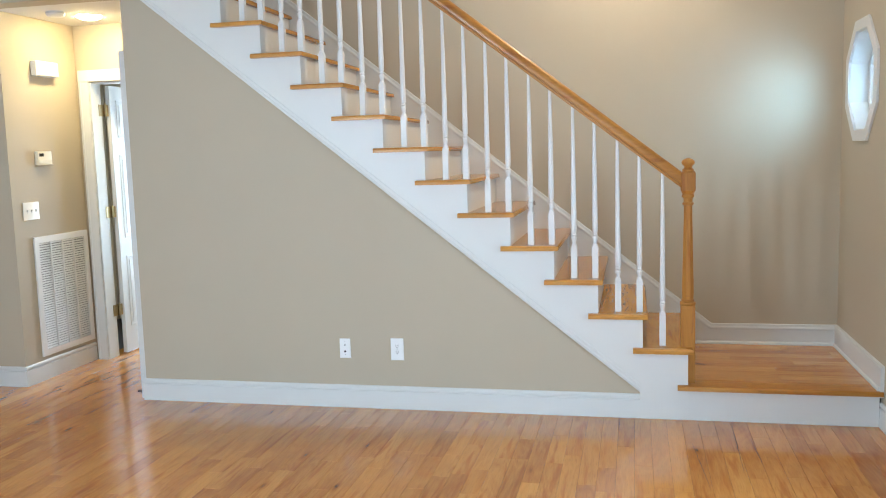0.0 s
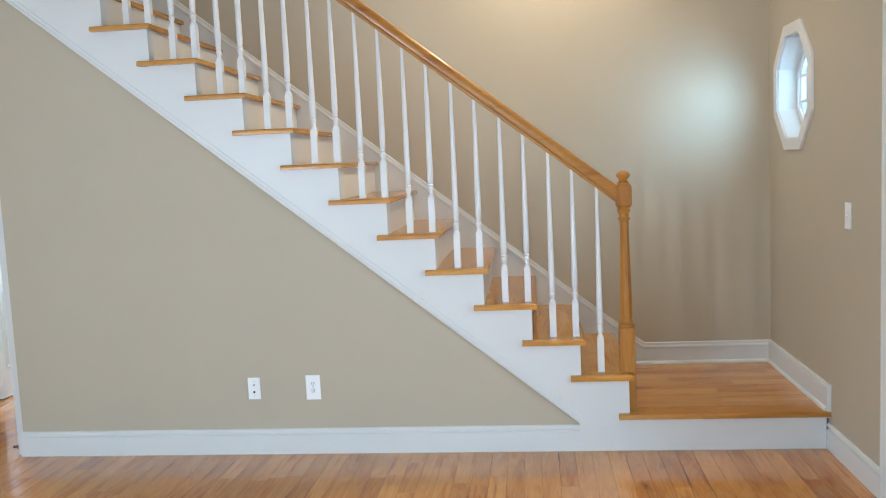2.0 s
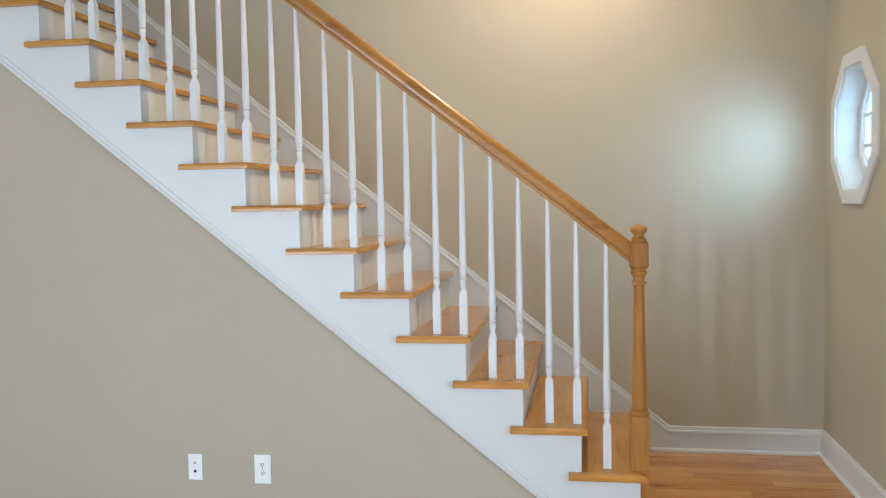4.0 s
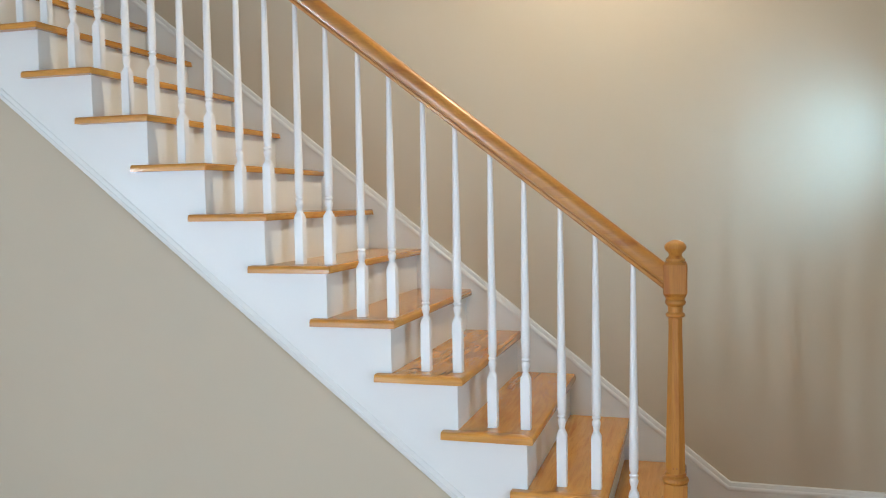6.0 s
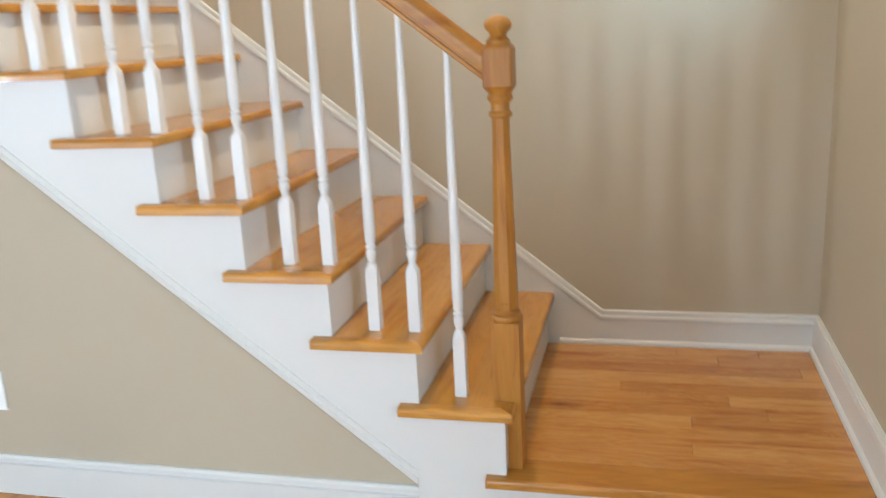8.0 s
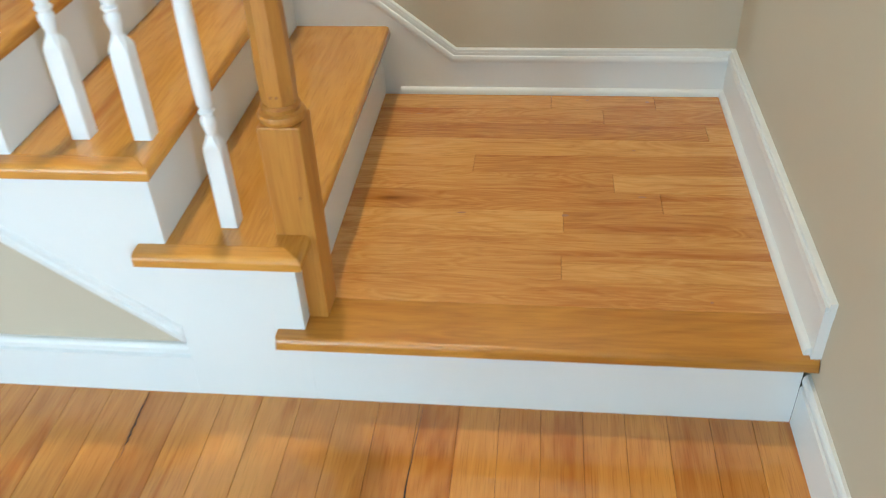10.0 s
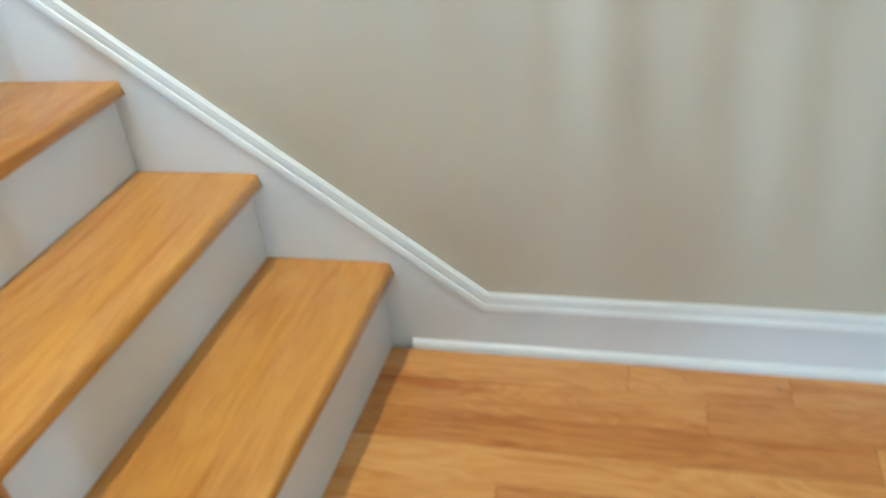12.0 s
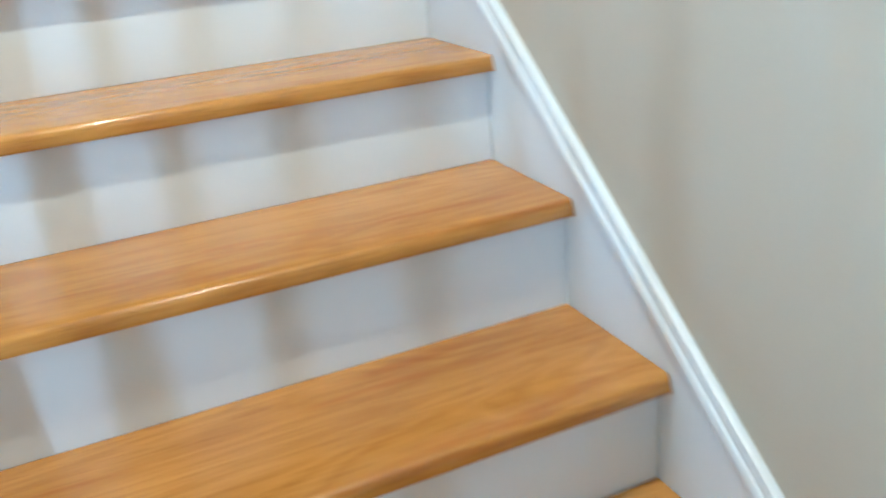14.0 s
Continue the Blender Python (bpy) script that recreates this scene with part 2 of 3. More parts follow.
def rects_around(u0, u1, v0, v1, holes):
    """Splits a rectangle into pieces that leave the holes open; holes are (u0, u1, v0, v1), side by side in u."""
    out, u = [], u0
    for a, b, c, d in sorted(holes):
        if a > u:
            out.append((u, a, v0, v1))
        if c > v0:
            out.append((a, b, v0, c))
        if d < v1:
            out.append((a, b, d, v1))
        u = b
    if u < u1:
        out.append((u, u1, v0, v1))
    return out


# Large structure: walls.
OCT_Y, OCT_Z, OCT_A = 0.576, 1.919, 0.300      # octagonal opening: centre and half width


def octagon(cy, cz, a):
    h = a * math.tan(math.pi / 8)
    return [(cy - h, cz - a), (cy + h, cz - a), (cy + a, cz - h), (cy + a, cz + h), (cy + h, cz + a), (cy - h, cz + a), (cy - a, cz + h), (cy - a, cz - h)]


DOOR_Y0, DOOR_Y1, DOOR_H = -1.73, -0.795, 2.14     # front door opening
SIDE = (-2.25, -1.87, 0.30, 2.08)                  # sidelight beyond the front door
bm = bmesh.new()
S = 0.40
for a, b, c, d in rects_around(BACK, YB + 0.16, -0.1, CEIL + 0.2, [SIDE, (DOOR_Y0, DOOR_Y1, -0.1, DOOR_H), (OCT_Y - S, OCT_Y + S, OCT_Z - S, OCT_Z + S)]):
    prism(bm, [(a, c), (b, c), (b, d), (a, d)], "x", XR, XR + 0.16)
o = octagon(OCT_Y, OCT_Z, OCT_A)
sq = [(OCT_Y - S, OCT_Z - S), (OCT_Y + S, OCT_Z - S), (OCT_Y + S, OCT_Z + S), (OCT_Y - S, OCT_Z + S)]
for i in range(4):
    a, b = o[2 * i], o[2 * i + 1]
    c = o[(2 * i + 2) % 8]
    p, q = sq[i], sq[(i + 1) % 4]
    if i % 2 == 0:
        pa, pb = (a[0], p[1]), (b[0], p[1])
        pc = (q[0], c[1])
    else:
        pa, pb = (p[0], a[1]), (p[0], b[1])
        pc = (c[0], q[1])
    prism(bm, [pa, pb, b, a], "x", XR, XR + 0.16)
    prism(bm, [pb, q, pc, c, b], "x", XR, XR + 0.16)
setting("wall_east", bm, WALL, "beige painted wall with an octagonal window", "wall")

bm = bmesh.new()
prism(bm, [(XE + 0.1, 0), (XR, 0), (XR, UPPER), (XE + 0.1, UPPER)], "y", YB, YB + 0.125)
prism(bm, [(LEFT, HALL_CEIL + 0.31), (XE + 0.099, HALL_CEIL + 0.31), (XE + 0.099, UPPER), (LEFT, UPPER)], "y", YB, YB + 0.125)
setting("wall_north", bm, WALL, "beige painted wall behind the staircase", "wall")

# outer wall under the stair, cut along the rake
RAKE_X, RAKE_Z, RAKE_S = -0.220, 0.157, 0.795


def rake(x):
    return RAKE_Z + RAKE_S * (RAKE_X - x)


bm = bmesh.new()
prism(bm, [(XE, 0), (0.05, 0), (0.05, 0.10), (RAKE_X + 0.04, 0.16), (-3.2, rake(-3.2) + 0.03), (-3.2, CEIL + 0.25), (XE, CEIL + 0.25)], "y", 0.0, 0.045)
prism(bm, [(XE, 0.047), (XE + 0.1, 0.047), (XE + 0.1, YB), (XE, YB)], "z", 0, CEIL + 0.25)
setting("wall_stair", bm, WALL, "grey-beige painted wall closing the space under the stairs", "wall")

# hall: grille wall, wall beside it, door wall
bm = bmesh.new()
prism(bm, [(LEFT, 0.188), (XH, 0.188), (XH, 1.007), (XH - 0.12, 1.007), (XH - 0.12, 0.308), (LEFT, 0.308)], "z", 0, CEIL)
prism(bm, [(LEFT, 0.0), (XE - 0.002, 0.0), (XE - 0.002, 0.16), (LEFT, 0.16)], "z", HALL_CEIL, CEIL + 0.25)
setting("wall_hall", bm, WALL, "beige painted hall wall with a corner", "wall")
HD0, HD1, HDH = -4.352, -3.985, 2.18
bm = bmesh.new()
for a, b, c, d in rects_around(XH - 0.12, XE, 0, HALL_CEIL + 0.05, [(HD0, HD1, 0, HDH)]):
    prism(bm, [(a, c), (b, c), (b, d), (a, d)], "y", 1.008, 1.126)
setting("wall_closet", bm, WALL, "beige hall wall around an open narrow door", "wall")
bm = bmesh.new()
for a, b, c, d in rects_around(-5.4, XE + 0.1, 0, CEIL, [(-4.15, -3.55, 0.5, 2.1)]):
    prism(bm, [(a, c), (b, c), (b, d), (a, d)], "y", 2.6, 2.7)
for a, b, c, d in [(-5.4, -5.3, 1.13, 2.6), (XE, XE + 0.1, 1.19, 2.6)]:
    box(bm, a, b, c, d, 0, CEIL)
setting("wall_back_room", bm, WALL, "plain beige wall of the small room beyond", "wall")

# the room behind the walk
WEST = (-5.8, -5.35, 0.35, 2.25)
WIN = [(-4.9, -3.3, 0.35, 2.25), (-2.3, -0.5, 0.35, 2.25)]
bm = bmesh.new()
for a, b, c, d in rects_around(LEFT - 0.12, XR, -0.1, UPPER, WIN):
    prism(bm, [(a, c), (b, c), (b, d), (a, d)], "y", BACK - 0.16, BACK)
setting("wall_south", bm, WALL, "beige painted wall with two tall windows", "wall")
bm = bmesh.new()
for a, b, c, d in rects_around(BACK, 0.187, -0.1, UPPER, [WEST]):
    prism(bm, [(a, c), (b, c), (b, d), (a, d)], "x", LEFT - 0.12, LEFT)
setting("wall_west", bm, WALL, "plain beige painted wall", "wall")

# upper stairwell
bm = bmesh.new()
box(bm, LEFT - 0.12, LEFT, 0.188, YB + 0.12, CEIL + 0.001, UPPER)
box(bm, LEFT, XE - 0.002, 0.0, 0.12, CEIL + 0.251, UPPER)
setting("wall_upper", bm, WALL, "beige painted walls above the hall", "wall")

bm = bmesh.new()
XT = XR - (UPPER - CEIL) / PITCH
prism(bm, [(XR, CEIL), (XR, CEIL + 0.25), (XT, UPPER + 0.25), (XT, UPPER)], "y", BACK, YB)
box(bm, LEFT, XE - 0.002, 0.16, 1.127, HALL_CEIL, HALL_CEIL + 0.3)
box(bm, -5.4, XE + 0.1, 1.128, 2.7, HALL_CEIL + 0.05, HALL_CEIL + 0.3)
box(bm, LEFT, XT, BACK, YB + 0.12, UPPER, UPPER + 0.1)
setting("ceiling", bm, CEILING, "white painted ceiling that slopes up from the outer wall", "ceiling")

# subfloor under the boards, upper floor
bm = bmesh.new()
box(bm, LEFT, XR + 0.16, BACK, 2.7, -0.12, -0.006)
box(bm, LEFT, riser_x(STEPS) - 0.02, 0.05, YB, top(STEPS) - 0.25, top(STEPS) - 0.03)
setting("subfloor", bm, GAP, "dark subfloor seen in the joints between boards", "floor")


# Baseboards, casings and mouldings.
def base_profile(h, deep):
    """(distance from the wall, height) of a baseboard with a stepped cap."""
    return [(0, 0), (deep, 0), (deep, h - 0.034), (deep - 0.008, h - 0.030), (deep - 0.008, h - 0.025), (deep - 0.0005, h - 0.021), (deep - 0.0005, h - 0.010), (deep - 0.003, h - 0.004), (deep - 0.007, h), (0, h)]


def run_profile(bm, prof, a, b, normal, z, mitre_a=0.0, mitre_b=0.0):
    """Sweeps (out, up) along the floor line a-b; each end is cut back or on by mitre x out."""
    d = (Vector(b) - Vector(a)).normalized()
    n = Vector(normal)
    ends = []
    for p, k in ((Vector(a), -mitre_a), (Vector(b), mitre_b)):
        ends.append([bm.verts.new((*(p + n * o + d * (k * o)), z + u)) for o, u in prof])
    m = len(prof)
    for i in range(m):
        bm.faces.new((ends[0][i], ends[0][(i + 1) % m], ends[1][(i + 1) % m], ends[1][i]))
    bm.faces.new(ends[0])
    bm.faces.new(ends[1])


BP = base_profile(0.143, 0.0155)
bm = bmesh.new()
run_profile(bm, BP, (XE, 0.0), (RAKE_X, 0.0), (0, -1), 0, 1.0, 0)
run_profile(bm, BP, (XE, 0.0), (XE, 0.021), (-1, 0), 0, 1.0, 0)
setting("baseboard_stair", bm, TRIM, "white painted baseboard under the stair wall", "baseboard")
bm = bmesh.new()
run_profile(bm, base_profile(0.140, 0.014), (XR, -0.706), (XR, FACE - 0.001), (-1, 0), 0)
setting("baseboard_entry", bm, TRIM, "white painted baseboard beside the front door", "baseboard")
bm = bmesh.new()
run_profile(bm, BP, (LEFT, 0.188), (XH, 0.188), (0, -1), 0, 0, 1.0)
run_profile(bm, BP, (XH, 0.188), (XH, 0.990), (1, 0), 0, 1.0, 0)
setting("baseboard_hall", bm, TRIM, "white painted baseboard turning a hall corner", "baseboard")
bm = bmesh.new()
run_profile(bm, BP, (LEFT, BACK), (XR, BACK), (0, 1), 0)
run_profile(bm, BP, (LEFT, BACK + 0.02), (LEFT, 0.15), (1, 0), 0)
run_profile(bm, BP, (XR, BACK + 0.02), (XR, DOOR_Y0 - 0.1), (-1, 0), 0)
setting("baseboard_room", bm, TRIM, "white painted baseboard of the room", "baseboard")


def casing_leg(bm, poly_u, v0, v1, plane, axis):
    """A flat casing board with a raised outer bead; plane is (face, outwards)."""
    (u0, u1), (p, s) = poly_u, plane
    w = u1 - u0
    prof = [(u0, 0), (u0, 0.016), (u0 + 0.18 * w, 0.018), (u0 + 0.25 * w, 0.014), (u0 + 0.8 * w, 0.011), (u1, 0.010), (u1, 0)]
    if axis == "x":
        prism(bm, [(p + s * o, u) for u, o in prof], "z", v0, v1)
    else:
        prism(bm, [(u, p + s * o) for u, o in prof], "z", v0, v1)


# front door: casing, slab, hinges
bm = bmesh.new()
casing_leg(bm, (-0.706, -0.788), 0, DOOR_H + 0.01, (XR, -1), "x")
casing_leg(bm, (DOOR_Y0 - 0.09, DOOR_Y0 - 0.008), 0, DOOR_H + 0.01, (XR, -1), "x")
box(bm, XR - 0.016, XR, DOOR_Y0 - 0.09, -0.706, DOOR_H + 0.012, DOOR_H + 0.095)
box(bm, XR - 0.004, XR + 0.12, DOOR_Y1 - 0.012, DOOR_Y1 + 0.005, 0.0, DOOR_H)
setting("trim_front_door", bm, TRIM, "white painted casing of the front door", "door casing")
door = tagged(thing("door_1", "", ""), "closed white panelled front door in its casing", "door", "", "structure")
bm = bmesh.new()
box(bm, XR + 0.010, XR + 0.054, DOOR_Y0 + 0.004, DOOR_Y1 - 0.018, 0.012, DOOR_H - 0.004)
soften(bm, 0.002, 1)
slab = part("door_slab", bm, DOORW, door)
for z0, z1 in ((0.25, 0.72), (0.86, 1.46), (1.60, 1.98)):
    for y0, y1 in ((-1.62, -1.31), (-1.21, -0.95)):
        bm = bmesh.new()
        box(bm, XR + 0.006, XR + 0.012, y0, y1, z0, z1)
        soften(bm, 0.004, 2)
        part("door_panel", bm, DOORW, slab)
for z in (0.264, 1.106, 1.943):
    bm = bmesh.new()
    lathe(bm, [(0.007, z - 0.05), (0.007, z + 0.05)], 12, (XR - 0.001, -0.806))
    lathe(bm, [(0.004, z + 0.05), (0.005, z + 0.053), (0.002, z + 0.058)], 10, (XR - 0.001, -0.806))
    box(bm, XR + 0.003, XR + 0.0095, -0.840, -0.806, z - 0.048, z + 0.048)
    box(bm, XR - 0.0065, XR - 0.0042, -0.806, -0.786, z - 0.048, z + 0.048)
    part("hinge", bm, NICKEL, door, "satin nickel butt hinge", True)
bm = bmesh.new()
box(bm, XR - 0.03, XR + 0.16, DOOR_Y0, DOOR_Y1 - 0.016, -0.004, 0.010)
setting("door_sill", bm, BRONZE, "dark metal threshold under the front door", "threshold")

# hall door: casing and jamb, narrow open leaf
bm = bmesh.new()
casing_leg(bm, (XH + 0.024, HD0 - 0.004), 0, HDH + 0.006, (1.008, -1), "y")
casing_leg(bm, (HD1 + 0.09, HD1 + 0.004), 0, HDH + 0.006, (1.008, -1), "y")
box(bm, XH + 0.024, HD1 + 0.09, 0.992, 1.008, HDH + 0.008, HDH + 0.095)
box(bm, HD0 - 0.001, HD0 + 0.006, 1.004, 1.131, 0, HDH)
box(bm, HD1 - 0.006, HD1 + 0.001, 1.004, 1.131, 0, HDH)
box(bm, HD0, HD1, 1.004, 1.131, HDH - 0.006, HDH + 0.001)
setting("trim_hall_door", bm, TRIM, "white painted casing and jamb of the hall door", "door casing")
hall_door = tagged(thing("door_2", "", ""), "narrow white panelled hall door standing open", "door", "", "structure")
LX0, LX1, LY0, LY1 = HD0 + 0.004, HD0 + 0.039, 1.196, 1.516
bm = bmesh.new()
box(bm, LX0, LX1, LY0, LY1, 0.012, HDH - 0.012)
soften(bm, 0.002, 1)
leaf = part("door_slab", bm, DOORW, hall_door)
for z0, z1 in ((0.22, 0.80), (0.95, 1.62), (1.76, 2.06)):
    bm = bmesh.new()
    for a, b, c, d in rects_around(LY0 + 0.08, LY1 - 0.08, z0, z1, [(LY0 + 0.095, LY1 - 0.095, z0 + 0.015, z1 - 0.015)]):
        prism(bm, [(a, c), (b, c), (b, d), (a, d)], "x", LX1 - 0.001, LX1 + 0.005)
    box(bm, LX1 - 0.001, LX1 + 0.004, LY0 + 0.115, LY1 - 0.115, z0 + 0.035, z1 - 0.035)
    soften(bm, 0.002, 1)
    part("door_panel", bm, DOORW, leaf)
for z in (0.375, 1.170, 1.973):
    bm = bmesh.new()
    lathe(bm, [(0.008, z - 0.045), (0.008, z + 0.045)], 12, (HD0 + 0.020, 1.161))
    lathe(bm, [(0.0085, z + 0.045), (0.006, z + 0.05), (0.003, z + 0.058)], 10, (HD0 + 0.020, 1.161))
    box(bm, HD0 + 0.0065, HD0 + 0.010, 1.091, 1.161, z - 0.045, z + 0.045)
    box(bm, HD0 + 0.018, HD0 + 0.022, 1.161, 1.199, z - 0.045, z + 0.045)
    part("hinge", bm, BRASS, hall_door, "aged brass butt hinge", True)
bm = bmesh.new()
lathe(bm, [(0.026, 0.0), (0.026, 0.006), (0.011, 0.012), (0.010, 0.030), (0.022, 0.038), (0.027, 0.050), (0.024, 0.062), (0.008, 0.068)], 20)
knob = part("door_knob", bm, NICKEL, hall_door, "polished nickel door knob", True)
knob.matrix_local = put(LX1, LY1 - 0.062, 0.862, 0, 90, 0)
bm = bmesh.new()
box(bm, LX1, LX1 + 0.004, LY1 - 0.075, LY1 - 0.045, 1.005, 1.075)
soften(bm, 0.002, 1)
part("lock_plate", bm, NICKEL, hall_door, "small nickel lock plate")

# cased edge at the end of the stair wall, with a small door stop at its foot
bm = bmesh.new()
box(bm, XE - 0.052, XE, 0.022, 0.038, 0, 2.27)
casing_leg(bm, (0.039, 0.130), 0, 2.27, (XE - 0.034, -1), "x")
box(bm, XE - 0.034, XE, 0.039, 0.130, 0, 2.27)
setting("trim_wall_end", bm, TRIM, "white casing board on the end of the stair wall", "door casing")
stop = thing("door_stop", "small dark bronze door stop at the casing's foot", "door stop")
bm = bmesh.new()
lathe(bm, [(0.012, 0.0), (0.012, 0.004), (0.005, 0.006), (0.005, 0.016), (0.009, 0.017), (0.010, 0.028), (0.006, 0.031)], 14)
st = part("stop_post", bm, BRONZE, stop, "", True)
st.matrix_local = put(XE - 0.0555, 0.030, 0.045, 0, -90, 0)
bm = bmesh.new()
box(bm, XE - 0.0555, XE - 0.0522, 0.017, 0.043, 0.032, 0.058)
part("stop_plate", bm, BRONZE, stop)

# back wall and landing skirt: flat board, moulded cap, shoe
KINK = 0.268
SLOPE = 0.795
CT = Z0 + 0.141


def skirt_top(x):
    return CT + SLOPE * max(0.0, KINK - x)


bm = bmesh.new()
xa = riser_x(STEPS)
prism(bm, [(XR - 0.001, CT - 0.01), (XR - 0.001, Z0 - 0.02), (0.03, Z0 - 0.02), (xa, top(STEPS) - RISE - 0.25), (xa, skirt_top(xa) - 0.012), (KINK, CT - 0.01)], "y", SKIRT, YB)
box(bm, XR - 0.020, XR, -0.040, SKIRT - 0.001, Z0 + 0.0005, CT - 0.01)
box(bm, XR - 0.020, XR, -0.040, -0.028, Z0 - 0.034, Z0)
setting("baseboard_landing", bm, TRIM, "white skirt board following stairs and landing", "baseboard")


def cap_ring(bm, p):
    """Cross-section of the skirt's cap at p, cut square or mitred: (out from the wall, down from the top)."""
    return [bm.verts.new(p(o, d)) for o, d in CAP]


CAP = [(0.0, 0.0), (0.010, 0.0), (0.0135, 0.002), (0.0145, 0.006), (0.0140, 0.013), (0.0095, 0.0150), (0.0095, 0.0175), (0.0175, 0.0195), (0.0205, 0.024), (0.0205, 0.034), (0.0185, 0.039), (0.0140, 0.040), (0.0, 0.040)]
cosr = 1 / math.sqrt(1 + SLOPE * SLOPE)
half = math.tan(math.atan(SLOPE) / 2)
bm = bmesh.new()
rings = [
    cap_ring(bm, lambda o, d: (xa, YB - o, skirt_top(xa) - d / cosr)),
    cap_ring(bm, lambda o, d: (KINK - d * half, YB - o, CT - d)),
    cap_ring(bm, lambda o, d: (XR - o, YB - o, CT - d)),
    cap_ring(bm, lambda o, d: (XR - o, -0.042, CT - d)),
]
for a, b in zip(rings, rings[1:]):
    for i in range(len(CAP)):
        j = (i + 1) % len(CAP)
        bm.faces.new((a[i], a[j], b[j], b[i]))
bm.faces.new(rings[0])
bm.faces.new(rings[-1])
setting("trim_skirt_cap", bm, TRIM, "white moulded cap of the stair skirt board", "moulding", True)

SHOE = [(0, 0), (0.012, 0), (0.0118, 0.007), (0.010, 0.014), (0.006, 0.018), (0, 0.020)]
bm = bmesh.new()
run_profile(bm, SHOE, (0.096, SKIRT), (XR - 0.020, SKIRT), (0, -1), Z0 + 0.0005, 0, -1.0)
run_profile(bm, SHOE, (XR - 0.020, -0.030), (XR - 0.020, SKIRT), (-1, 0), Z0 + 0.0005, 0, -1.0)
setting("trim_shoe", bm, TRIM, "white quarter-round shoe moulding on the landing", "moulding", True)

# moulding along the rake of the outer wall
bm = bmesh.new()
sr = math.hypot(1, RAKE_S)
prof = [(0.0, 0.0), (0.0070, 0.0005), (0.0090, 0.004), (0.0088, 0.015), (0.0050, 0.018), (0.0050, 0.023), (0.0065, 0.026), (0.0050, 0.034), (0.0, 0.037)]
ends = []
for x in (RAKE_X, -3.25):
    ends.append([bm.verts.new((x, FACE + 0.001 - o, rake(x) + u * sr)) for o, u in prof])
for i in range(len(prof) - 1):
    bm.faces.new((ends[0][i], ends[0][i + 1], ends[1][i + 1], ends[1][i]))
bm.faces.new(ends[0])
bm.faces.new(ends[1])
setting("trim_rake", bm, TRIM, "white moulding along the slope of the stair wall", "moulding", True)


# Staircase.
stair = tagged(thing("staircase", "", ""), "white-risered staircase with honey oak treads", "staircase", "", "structure")
TT = 0.027
bm = bmesh.new()
pts = [(RAKE_X, 0.0), (riser_x(1), 0.0)]
for k in range(1, STEPS + 1):
    pts += [(riser_x(k), top(k) - TT), (riser_x(k + 1), top(k) - TT)]
pts = pts[:-1] + [(riser_x(STEPS) - 0.05, top(STEPS) - TT), (riser_x(STEPS) - 0.05, rake(riser_x(STEPS) - 0.05)), (RAKE_X, rake(RAKE_X))]
prism(bm, pts, "y", FACE, -0.001)
part("outer_stringer", bm, TRIM, stair)

for k in range(1, STEPS + 1):
    bm = bmesh.new()
    x = riser_x(k)
    box(bm, x - 0.018, x, -0.0005, SKIRT - 0.0015, top(k - 1) + 0.0005, top(k) - TT)
    part("riser", bm, TRIM, stair)


def long_edge(test):
    return lambda e: all(test(v.co) for v in e.verts) and len(e.link_faces) == 2


NOSE, TIP = 0.029, -0.056
bm = bmesh.new()                       # origin at the riser's face, front of the board
gap = -FACE + TIP                      # how far the return nosing stands out
prism(bm, [(-RUN, FACE), (NOSE + gap, FACE), (NOSE, TIP), (NOSE, SKIRT - 0.001), (-RUN, SKIRT - 0.001)], "z", -TT, 0)
soften(bm, 0.0125, 4, long_edge(lambda c: c.x > NOSE - 1e-5))
TREAD = mesh_of("tread", bm, TREAD_WOOD, True)
bm = bmesh.new()
prism(bm, [(-RUN - 0.055, TIP), (NOSE - 0.0006, TIP), (NOSE + gap - 0.0006, FACE - 0.0004), (-RUN - 0.055, FACE - 0.0004)], "z", -TT, 0)
soften(bm, 0.0125, 4, lambda e: all(v.co.y < TIP + 1e-5 for v in e.verts) and abs(e.verts[0].co.x - e.verts[1].co.x) > 0.1)
RETURN = mesh_of("return_nosing", bm, RETURN_WOOD, True)
for k in range(1, STEPS):
    t = new("tread", TREAD)
    t.parent = stair
    t.location = metres(riser_x(k), 0, top(k))
    r = new("return_nosing", RETURN)
    r.parent = t

# landing: riser, nosing board, narrow boards laid along the wall
bm = bmesh.new()
box(bm, riser_x(1) + 0.0005, XR - 0.0145, FACE, -0.001, 0, Z0 - TT)
part("landing_riser", bm, TRIM, stair)
LN = -0.050
bm = bmesh.new()
box(bm, -0.010, XR - 0.001, LN, 0.0895, Z0 - TT, Z0)
soften(bm, 0.0125, 4, long_edge(lambda c: c.y < LN + 1e-5))
part("landing_nosing", bm, RETURN_WOOD, stair, "", True)
bm = bmesh.new()
box(bm, 0.02, XR - 0.005, 0.0, SKIRT, 0.0, Z0 - 0.012)
part("landing_core", bm, GAP, stair)


# Railing: newel, handrail, balusters.
railing = tagged(thing("stair_railing", "", ""), "oak handrail and newel with white turned balusters", "railing", "", "structure")
NX, NY, RY = 0.0495, 0.067, 0.061


